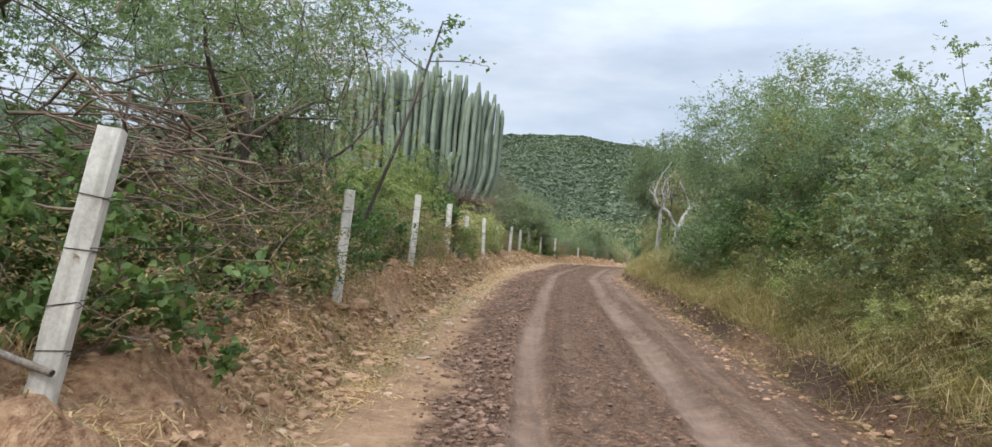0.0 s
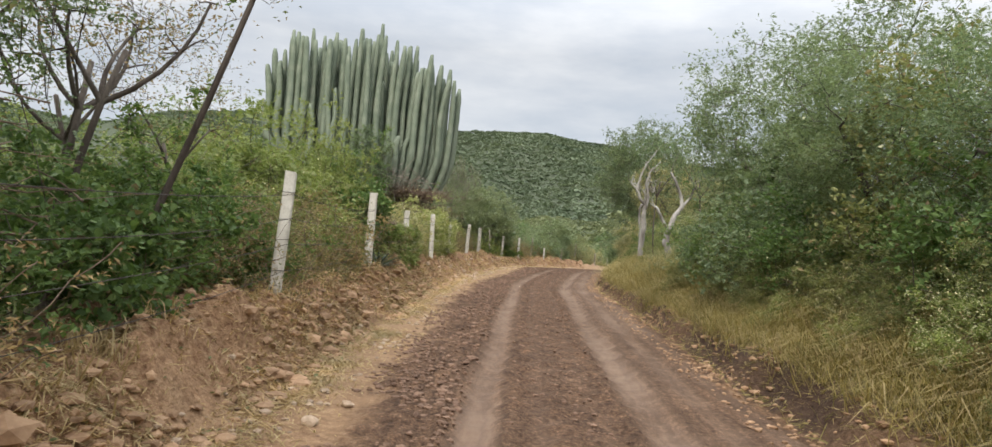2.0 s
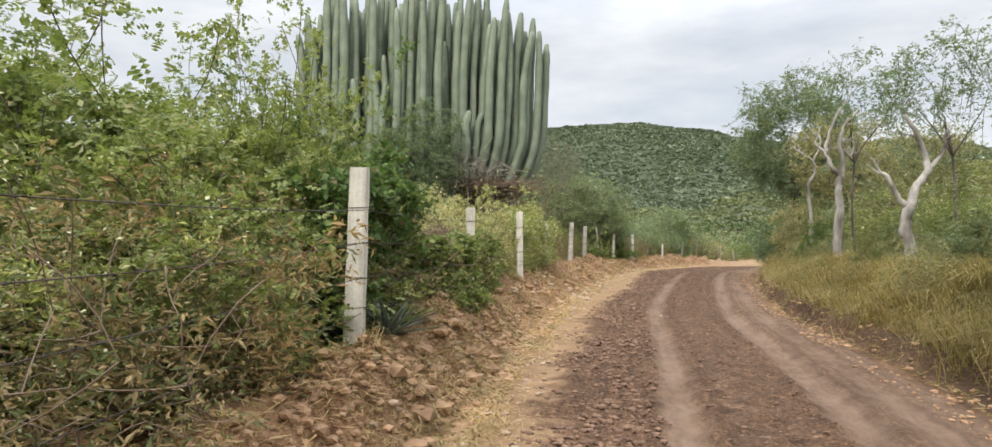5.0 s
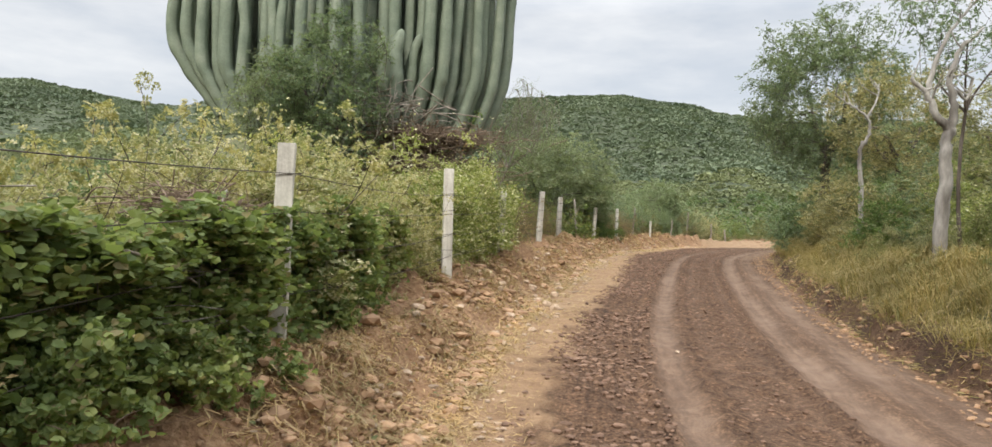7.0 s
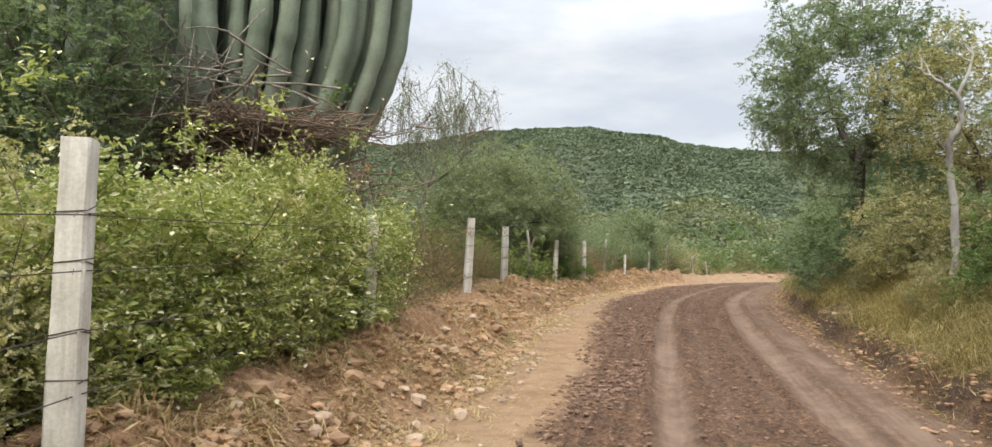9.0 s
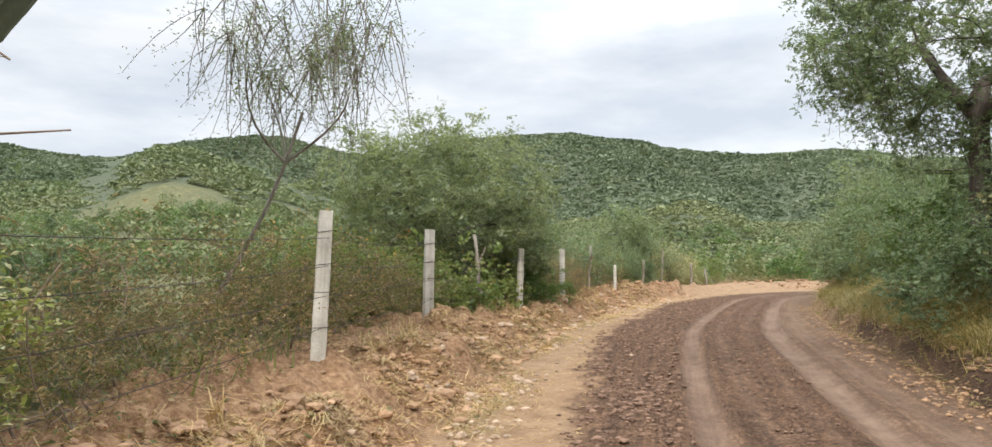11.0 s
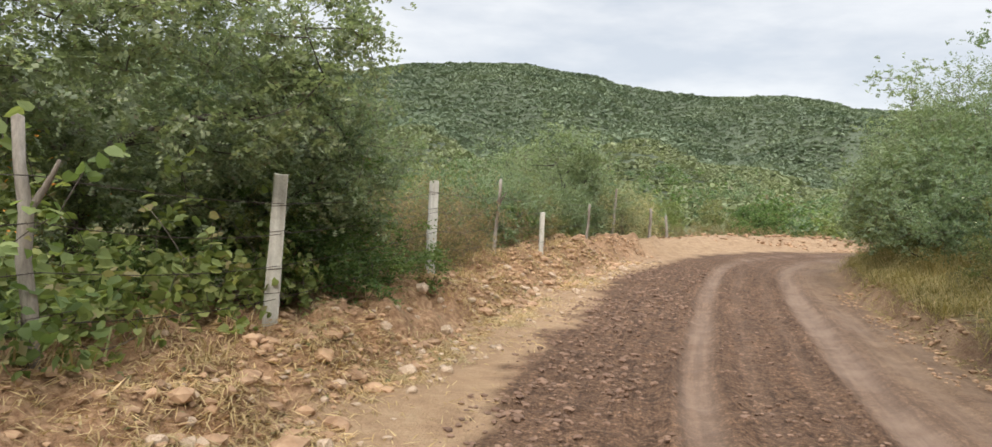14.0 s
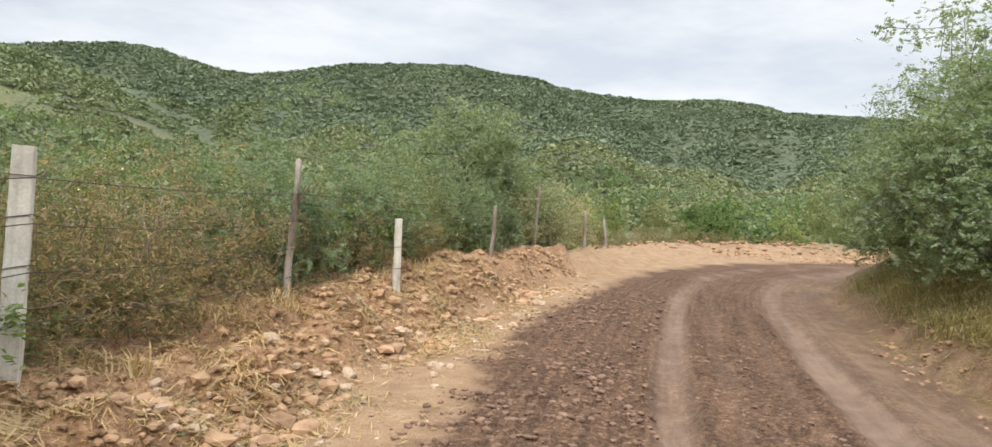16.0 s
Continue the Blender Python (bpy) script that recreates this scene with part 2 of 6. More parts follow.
def cactus_material():
    m, nt, out = shader("cactus_skin")
    co = nt.nodes.new("ShaderNodeTexCoord")
    geo = nt.nodes.new("ShaderNodeNewGeometry")
    n = noise_node(nt, 1.6, 4, 0.6, co.outputs["Object"])
    f = noise_node(nt, 22, 4, 0.6, co.outputs["Object"])
    c = ramp(nt, n, (0.3, (0.158, 0.194, 0.146)), (0.55, (0.218, 0.255, 0.196)), (0.75, (0.285, 0.314, 0.248)))
    c = blend(nt, 0.8, c, ramp(nt, geo.outputs["Random Per Island"], (0.0, (0.66, 0.70, 0.66)), (1.0, (1.22, 1.18, 1.12))), "MULTIPLY")
    c = blend(nt, 0.5, c, ramp(nt, f, (0.3, (0.75, 0.75, 0.7)), (0.7, (1.15, 1.15, 1.12))), "MULTIPLY")
    finish(nt, out, c, 0.7, bump(nt, f, 0.3, 0.02), 0.3)
    return m


M_GROUND = ground_material()
M_AGAVE = plain_material("agave_skin", (0.060, 0.085, 0.060), (0.130, 0.160, 0.120), 5.0, 0.6, 0.3)
M_CONCRETE = concrete_material()
M_CACTUS = cactus_material()
M_BARK = bark_material("grey_brown_bark", (0.055, 0.042, 0.033), (0.115, 0.092, 0.075), (0.19, 0.16, 0.135))
M_PALE = bark_material("pale_dead_bark", (0.10, 0.084, 0.07), (0.36, 0.335, 0.30), (0.53, 0.505, 0.46), 5.0)
M_STICK = bark_material("dry_wood", (0.15, 0.115, 0.085), (0.28, 0.24, 0.195), (0.40, 0.355, 0.30), 14.0)
M_TWIG = plain_material("dry_brown_twigs", (0.120, 0.086, 0.062), (0.275, 0.205, 0.155), 6.0)
M_WIRE = plain_material("rusty_wire", (0.040, 0.030, 0.026), (0.085, 0.066, 0.055), 30.0, 0.6, 0.4, 0.6)
M_STONE = plain_material("pale_fieldstone", (0.270, 0.190, 0.130), (0.490, 0.390, 0.290), 9.0)
M_CLOD = plain_material("dark_road_gravel", (0.106, 0.064, 0.045), (0.255, 0.165, 0.115), 9.0)
M_EARTH = plain_material("red_brown_clods", (0.225, 0.133, 0.077), (0.450, 0.300, 0.185), 7.0)
M_STRAW = leaf_material("straw", (0.250, 0.168, 0.095), (0.430, 0.310, 0.185), (0.580, 0.455, 0.300), None, 0, 0.25, 0.8, (1.06, 1.05, 1.0))
M_GRASS = leaf_material("drying_grass", (0.110, 0.102, 0.045), (0.235, 0.205, 0.095), (0.380, 0.318, 0.165), (0.48, 0.37, 0.20), 0.25, 0.35, 0.5, (1.15, 1.12, 1.0))
M_DARK = leaf_material("dark_green_leaves", (0.028, 0.048, 0.016), (0.058, 0.092, 0.032), (0.125, 0.165, 0.066), (0.21, 0.16, 0.09), 0.05, 0.4, 1.3, (1.95, 1.9, 1.9))
M_MESQ = leaf_material("grey_green_leaflets", (0.046, 0.062, 0.036), (0.098, 0.123, 0.073), (0.183, 0.208, 0.132), (0.22, 0.20, 0.12), 0.04, 0.42, 1.3, (1.85, 1.9, 2.0))
M_FEATHER = leaf_material("feathery_mid_green_leaflets", (0.054, 0.076, 0.032), (0.112, 0.148, 0.060), (0.205, 0.240, 0.112), (0.26, 0.24, 0.13), 0.04, 0.42, 1.3, (1.7, 1.65, 1.7))
M_LIGHT = leaf_material("fresh_green_leaflets", (0.062, 0.092, 0.026), (0.128, 0.172, 0.052), (0.222, 0.262, 0.098), (0.30, 0.26, 0.13), 0.06, 0.4, 1.3, (1.6, 1.45, 1.75))
M_OLIVE = leaf_material("olive_leaves", (0.060, 0.075, 0.024), (0.140, 0.158, 0.052), (0.260, 0.268, 0.105), (0.30, 0.23, 0.12), 0.09, 0.4, 1.3, (1.3, 1.27, 1.6))
M_FLOWERING = leaf_material("yellow_green_leaves", (0.085, 0.112, 0.040), (0.178, 0.208, 0.075), (0.315, 0.328, 0.155), (0.56, 0.54, 0.34), 0.22, 0.4, 1.3, (1.5, 1.48, 1.35))
M_VINE = leaf_material("broad_vine_leaves", (0.055, 0.082, 0.030), (0.100, 0.135, 0.052), (0.195, 0.228, 0.100), (0.30, 0.26, 0.13), 0.10, 0.45, 1.3, (1.85, 1.72, 1.7))
M_BROWN = leaf_material("dry_brown_leaves", (0.100, 0.074, 0.044), (0.195, 0.148, 0.092), (0.300, 0.240, 0.155), (0.14, 0.16, 0.065), 0.3, 0.3, 1.3, (1.6, 1.52, 1.4))
M_TAN = leaf_material("tan_green_leaves", (0.090, 0.090, 0.054), (0.165, 0.160, 0.098), (0.262, 0.250, 0.162), (0.12, 0.14, 0.08), 0.2, 0.42, 1.3, (2.05, 1.95, 1.9))
M_HAY = leaf_material("golden_hay", (0.150, 0.122, 0.060), (0.300, 0.245, 0.125), (0.460, 0.380, 0.205), (0.20, 0.20, 0.07), 0.2, 0.3, 0.5, (1.1, 1.08, 1.0))
M_PLUME = leaf_material("pale_seed_plumes", (0.175, 0.180, 0.085), (0.310, 0.300, 0.155), (0.460, 0.430, 0.260), (0.56, 0.50, 0.34), 0.2, 0.4, 1.3, (1.1, 1.08, 1.05))
M_GREYLEAF = leaf_material("grey_green_drooping_leaves", (0.050, 0.062, 0.042), (0.100, 0.118, 0.078), (0.175, 0.195, 0.130), (0.20, 0.18, 0.12), 0.05, 0.48, 1.3, (1.95, 2.0, 2.05))
M_PETAL = leaf_material("cream_petals", (0.55, 0.50, 0.30), (0.66, 0.62, 0.42), (0.78, 0.74, 0.58), None, 0, 0.2, 1.3, (1, 1, 1))
M_ORANGE = leaf_material("orange_petals", (0.50, 0.17, 0.03), (0.62, 0.26, 0.05), (0.70, 0.40, 0.10), None, 0, 0.2, 1.3, (1, 1, 1))
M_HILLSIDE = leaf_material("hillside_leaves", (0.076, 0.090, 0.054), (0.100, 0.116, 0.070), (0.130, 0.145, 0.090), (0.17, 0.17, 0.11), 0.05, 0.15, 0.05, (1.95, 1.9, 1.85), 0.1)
# distance haze is put into this colour: greyer and bluer than the hillside leaves
M_HAZED_FOREST = leaf_material("hazed_forest_leaves", (0.066, 0.084, 0.062), (0.084, 0.103, 0.077), (0.104, 0.124, 0.090), (0.13, 0.14, 0.095), 0.04, 0.15, 0.02, (2.0, 1.92, 1.85), 0.08)


# ---- mesh helpers ----
def mesh_from(name, verts, faces, material, smooth=False):
    """A mesh from an (n, 3) array and an (m, k) array of corner indices."""
    verts, faces = np.asarray(verts, np.float32), np.asarray(faces, np.int32)
    me = bpy.data.meshes.new(name)
    k = faces.shape[1]
    me.vertices.add(len(verts))
    me.vertices.foreach_set("co", verts.ravel())
    me.loops.add(faces.size)
    me.loops.foreach_set("vertex_index", faces.ravel())
    me.polygons.add(len(faces))
    me.polygons.foreach_set("loop_start", np.arange(len(faces), dtype=np.int32) * k)
    me.polygons.foreach_set("use_smooth", np.full(len(faces), smooth))
    me.update(calc_edges=True)
    me.materials.append(material)
    return me


def part(name, me, parent=None, label="", loc=None):
    ob = new(name, me)
    if parent is not None:
        ob.parent = parent
    if loc is not None:
        ob.location = loc
    if label:
        tagged(ob, label)
    return ob


def join(chunks):
    """Joins (verts, faces) pairs into one pair."""
    vs, fs, n = [], [], 0
    for v, f in chunks:
        vs.append(v)
        fs.append(np.asarray(f) + n)
        n += len(v)
    return np.concatenate(vs), np.concatenate(fs)


def tube(points, radii, sides=6, ridges=0, depth=0.0):
    """A round (or ribbed) tapering limb along points."""
    pts, radii = np.asarray(points, float), np.asarray(radii, float)
    n = len(pts)
    tan = np.gradient(pts, axis=0)
    tan /= np.linalg.norm(tan, axis=1)[:, None] + 1e-9
    ref = np.array([1.0, 0.13, 0.07]) if abs(tan[0][0]) < 0.8 else np.array([0.1, 1.0, 0.1])
    a = np.cross(tan, ref)
    a /= np.linalg.norm(a, axis=1)[:, None] + 1e-9
    b = np.cross(tan, a)
    ang = np.arange(sides) * 2 * np.pi / sides
    rib = np.ones(sides)
    if ridges:
        rib = 1.0 - depth * (np.arange(sides) % 2)
    ring = (np.cos(ang) * rib)[None, :, None] * a[:, None, :] + (np.sin(ang) * rib)[None, :, None] * b[:, None, :]
    v = (pts[:, None, :] + ring * radii[:, None, None]).reshape(-1, 3)
    i = np.arange(n - 1)[:, None] * sides
    j = np.arange(sides)[None, :]
    k = (j + 1) % sides
    f = np.stack([i + j, i + k, i + sides + k, i + sides + j], -1).reshape(-1, 4)
    tip = len(v)
    v = np.vstack([v, pts[-1] + tan[-1] * radii[-1] * 0.6])
    last = (n - 1) * sides
    cap = np.stack([last + np.arange(sides), last + (np.arange(sides) + 1) % sides, np.full(sides, tip), np.full(sides, tip)], -1)
    # triangles are kept as quads with the tip split into two close corners
    v = np.vstack([v, v[-1] + 1e-4])
    cap[:, 3] = tip + 1
    return v, np.vstack([f, cap])


def bend(p, q, r, sag=0.15, n=5):
    """A bowed line of points from p to q."""
    p, q = np.asarray(p, float), np.asarray(q, float)
    d = np.linalg.norm(q - p)
    mid = (p + q) / 2 + r.normal(0, sag * d, 3)
    t = np.linspace(0, 1, n)[:, None]
    return (1 - t) ** 2 * p + 2 * t * (1 - t) * mid + t ** 2 * q


def leaf_quads(centres, size, r, aspect=0.5, droop=0.0, spread=0.35, flat=0.4):
    """One folded rhombus leaf at each centre."""
    n = len(centres)
    d = r.normal(size=(n, 3))
    d[:, 2] = d[:, 2] * 0.6 - droop
    d /= np.linalg.norm(d, axis=1)[:, None]
    up = r.normal(size=(n, 3)) * (1 - flat)
    up[:, 2] += flat * 1.6
    side = np.cross(d, up)
    side /= np.linalg.norm(side, axis=1)[:, None] + 1e-9
    s = size * r.uniform(1 - spread, 1 + spread, n)[:, None]
    lift = np.cross(side, d) * s * 0.12
    v = np.stack([centres - d * s * 0.5, centres + side * s * aspect * 0.5 + lift, centres + d * s * 0.5, centres - side * s * aspect * 0.5 + lift], 1)
    return v.reshape(-1, 3), np.arange(4 * n).reshape(-1, 4)


def broad_leaves(centres, size, r, droop=0.5):
    """Heart-shaped leaves folded along the midrib, hanging a little."""
    n = len(centres)
    d = r.normal(size=(n, 3))
    d[:, 2] = d[:, 2] * 0.6 - droop
    d /= np.linalg.norm(d, axis=1)[:, None]
    up = r.normal(size=(n, 3)) * 0.6 + centres * np.array([0.4, 0.4, 0])
    up[:, 2] += 0.6
    side = np.cross(d, up)
    side /= np.linalg.norm(side, axis=1)[:, None] + 1e-9
    s = size * r.uniform(0.55, 1.35, n)[:, None]
    lift = np.cross(side, d) * s * r.uniform(-0.05, 0.2, n)[:, None]
    v = np.stack([centres - d * s * 0.42, centres - d * s * 0.36 + side * s * 0.34 + lift, centres + d * s * 0.08 + side * s * 0.38 + lift, centres + d * s * 0.55 - lift * 0.5,
                  centres + d * s * 0.08 - side * s * 0.38 + lift, centres - d * s * 0.36 - side * s * 0.34 + lift], 1)
    b = np.arange(n)[:, None] * 6
    return v.reshape(-1, 3), np.concatenate([b + np.array([0, 1, 2, 3]), b + np.array([0, 3, 4, 5])])


def fronds(centres, length, r, pairs=3, width=0.36, droop=0.25):
    """Feathery compound leaves: pairs of pointed leaflets along a short stalk at each centre."""
    n = len(centres)
    d = r.normal(size=(n, 3))
    d[:, 2] = d[:, 2] * 0.45 - droop
    d /= np.linalg.norm(d, axis=1)[:, None]
    up = r.normal(size=(n, 3)) * 0.5
    up[:, 2] += 0.9
    side = np.cross(d, up)
    side /= np.linalg.norm(side, axis=1)[:, None] + 1e-9
    ln = length * r.uniform(0.7, 1.3, n)[:, None]
    out = []
    for k in range(pairs):
        t = (k + 0.5) / pairs
        w = width * ln * (1 - 0.5 * abs(2 * t - 0.8))
        base = centres + d * ln * (t - 0.5)
        half = ln * 0.52 / pairs
        for sg in (-1, 1):
            out.append(np.stack([base - d * half * 0.9, base + side * sg * w + d * ln * 0.06, base + d * half], 1))
    v = np.concatenate(out).reshape(-1, 3)
    return v, np.arange(len(v)).reshape(-1, 3)


def blades(roots, height, r, lean=0.5, width=0.012):
    """Arching grass blades: two quads each, from the roots up and over."""
    n = len(roots)
    a = r.uniform(0, 2 * np.pi, n)
    out = np.stack([np.cos(a), np.sin(a), np.zeros(n)], 1)
    h = (height * r.uniform(0.55, 1.25, n))[:, None]
    ln = (lean * r.uniform(0.3, 1.5, n))[:, None]
    side = np.stack([-np.sin(a), np.cos(a), np.zeros(n)], 1) * width * r.uniform(0.6, 1.4, n)[:, None]
    z = np.array([0, 0, 1.0])
    m1 = roots + z * h * 0.6 + out * h * ln * 0.35
    m2 = roots + z * h * (1.0 - 0.35 * ln) + out * h * ln
    v = np.stack([roots - side, roots + side, m1 + side * 0.8, m1 - side * 0.8, m2 + side * 0.15, m2 - side * 0.15], 1).reshape(-1, 3)
    b = np.arange(n)[:, None] * 6
    f = np.concatenate([b + np.array([0, 1, 2, 3]), b + np.array([3, 2, 4, 5])])
    return v, f


def lump(r, sub=1):
    """A rough stone: a jittered icosphere as arrays."""
    bm = bmesh.new()
    bmesh.ops.create_icosphere(bm, subdivisions=sub, radius=1.0)
    bm.verts.ensure_lookup_table()
    v = np.array([p.co[:] for p in bm.verts])
    f = np.array([[q.index for q in fc.verts] for fc in bm.faces])
    bm.free()
    v *= (1 + r.normal(0, 0.13, len(v)))[:, None]
    return v, f


# ---- the lie of the land ----
CENTRE = np.array([(1.2, -60), (1.35, -25), (1.45, -8), (1.6, 4), (1.95, 11), (2.85, 22), (3.75, 31), (5.05, 38), (6.35, 44), (7.95, 50),
                   (9.4, 54), (11.8, 60), (14.2, 65), (16.9, 69), (20.5, 72), (25, 74), (32, 75.5), (45, 76), (70, 74), (110, 70)], float)


def smooth_line(p, per=14):
    out = []
    q = np.vstack([2 * p[0] - p[1], p, 2 * p[-1] - p[-2]])
    for i in range(1, len(q) - 2):
        t = np.linspace(0, 1, per, endpoint=False)[:, None]
        a, b, c, d = q[i - 1], q[i], q[i + 1], q[i + 2]
        out.append(0.5 * (2 * b + (c - a) * t + (2 * a - 5 * b + 4 * c - d) * t ** 2 + (3 * b - a - 3 * c + d) * t ** 3))
    return np.vstack(out + [p[-1:]])


LINE = smooth_line(CENTRE)
LTAN = np.gradient(LINE, axis=0)
LTAN /= np.linalg.norm(LTAN, axis=1)[:, None]


def road_z(y):
    return np.interp(y, [-60, -12, -2, 4, 9.5, 28.8, 46, 48, 56, 70, 80, 120], [-4.2, -1.95, -1.45, -1.05, -0.62, 0.30, 1.14, 1.21, 1.40, 1.75, 2.1, 2.6])


def along(x, y):
    """For places: the y of the nearest point of the road's middle, and the distance from it (right positive)."""
    x, y = np.ravel(x), np.ravel(y)
    cy, u = np.empty(len(x)), np.empty(len(x))
    for i in range(0, len(x), 20000):
        px, py = x[i:i + 20000, None], y[i:i + 20000, None]
        k = np.argmin((px - LINE[None, :, 0]) ** 2 + (py - LINE[None, :, 1]) ** 2, 1)
        dx, dy = px[:, 0] - LINE[k, 0], py[:, 0] - LINE[k, 1]
        tx, ty = LTAN[k, 0], LTAN[k, 1]
        cy[i:i + 20000] = LINE[k, 1] + (dx * tx + dy * ty) * ty
        u[i:i + 20000] = np.sign(dx * ty - dy * tx) * np.hypot(dx, dy)
    return cy, u


def spot(y, u):
    """The place at a distance u from the road's middle, at the middle's y."""
    k = int(np.argmin(abs(LINE[:230, 1] - y)))
    return LINE[k, 0] + LTAN[k, 1] * u + (y - LINE[k, 1]) * LTAN[k, 0] * 0, y - LTAN[k, 0] * u


def step(a, b, x):
    t = np.clip((x - a) / (b - a), 0, 1)
    return t * t * (3 - 2 * t)


def wave(x, y, f, seed):
    """Smooth random waves, about -1 to 1."""
    r = rnd(seed)
    out = 0
    for k in range(7):
        a, w, p = r.uniform(0, 6.28), f * r.uniform(0.6, 1.7), r.uniform(0, 6.28)
        out = out + np.sin(w * (x * np.cos(a) + y * np.sin(a)) + p + 1.3 * np.sin(0.6 * w * (y * np.cos(a) - x * np.sin(a)) + p * 2))
    return out / 4.2


def gravel_edge(y):
    return np.interp(y, [4, 23, 35, 42, 47, 54, 60, 66], [-1.75, -2.3, -1.95, -2.25, -2.65, -2.75, -2.95, -2.6])


def shoulder_edge(y):
    return np.interp(y, [4, 16, 25, 35, 42, 48, 55, 60, 66], [-2.75, -3.0, -3.15, -3.3, -3.6, -3.8, -3.8, -3.7, -3.5])


def fence_edge(y):
    return np.interp(y, [2, 7, 12, 18, 24, 30, 35, 40, 45, 51, 56, 61, 70], [-3.75, -3.5, -3.45, -3.55, -4.1, -4.2, -4.4, -4.6, -4.85, -4.85, -4.9, -4.6, -4.6])


def right_edge(y):
    return np.interp(y, [4, 12, 23, 30, 37, 42, 47, 52, 57, 60, 65], [2.55, 2.4, 2.5, 2.25, 2.25, 2.35, 2.6, 2.4, 2.3, 2.2, 2.2])


def bank_rise(y):
    return np.interp(y, [7, 12, 18, 24, 30, 35, 40, 45, 51, 55, 60, 70], [0.62, 0.60, 0.70, 0.72, 0.60, 0.66, 0.68, 0.60, 0.44, 0.46, 0.70, 0.55])


SKY_AZ = [-180, -60, -39, -35.8, -32, -29, -25, -19.7, -17, -15, -13, -10.5, -8.6, -3.5, 1, 5.7, 8.2, 11.3, 13, 16.3, 20.3, 25.5, 28.6, 30, 33.5, 45, 60, 180]
SKY_EL = [6, 7, 9.2, 9.0, 8.6, 8.7, 10.2, 11.1, 11.1, 10.6, 10.2, 10.1, 10.4, 11.5, 11.85, 12.0, 11.6, 11.3, 10.7, 10.2, 9.8, 9.9, 9.4, 8.9, 8.7, 7.5, 7, 6]


def hill_z(x, y):
    """Wooded hills round the valley, and a nearer spur to the north-west."""
    dx, dy = x - 4.0, y - 38.0
    rr, az = np.hypot(dx, dy), np.degrees(np.arctan2(dx, dy))
    tops = np.tan(np.radians(np.interp(az, SKY_AZ, SKY_EL)))
    g = np.interp(rr, [70, 150, 230, 400, 560, 720], [0, 0.13, 0.33, 0.62, 0.85, 1.0])
    fold = np.sin(np.radians(az) * 17 + rr * 0.008 + 0.9) + 0.5 * np.sin(np.radians(az) * 41 - rr * 0.011) + 0.9 * wave(x, y, 0.012, 5)
    g = g + 0.42 * fold * g * (1 - g)
    z = (np.minimum(rr, 720) * tops - 3.5) * np.clip(g, 0, 1) * (1 - 0.25 * step(740, 1600, rr))
    spur = 430 * np.tan(np.radians(np.interp(az, [-60, -40, -30, -28, -26.5, -24, -20, -16, -11, -5, 0], [2, 5.5, 7.4, 9.0, 10.1, 10.0, 8.6, 6.6, 4.2, 1.5, 0])))
    z = np.maximum(z, (spur - 3.5) * np.interp(rr, [90, 200, 330, 430], [0, 0.28, 0.72, 1.0]) * (1 - 0.7 * step(440, 640, rr)))
    return z * step(60, 120, rr)


def on_spur(x, y):
    """Where the nearer spur stands in front of the far hills."""
    dx, dy = x - 4.0, y - 38.0
    rr, az = np.hypot(dx, dy), np.degrees(np.arctan2(dx, dy))
    return (az > -42) & (az < -9) & (rr < 450)


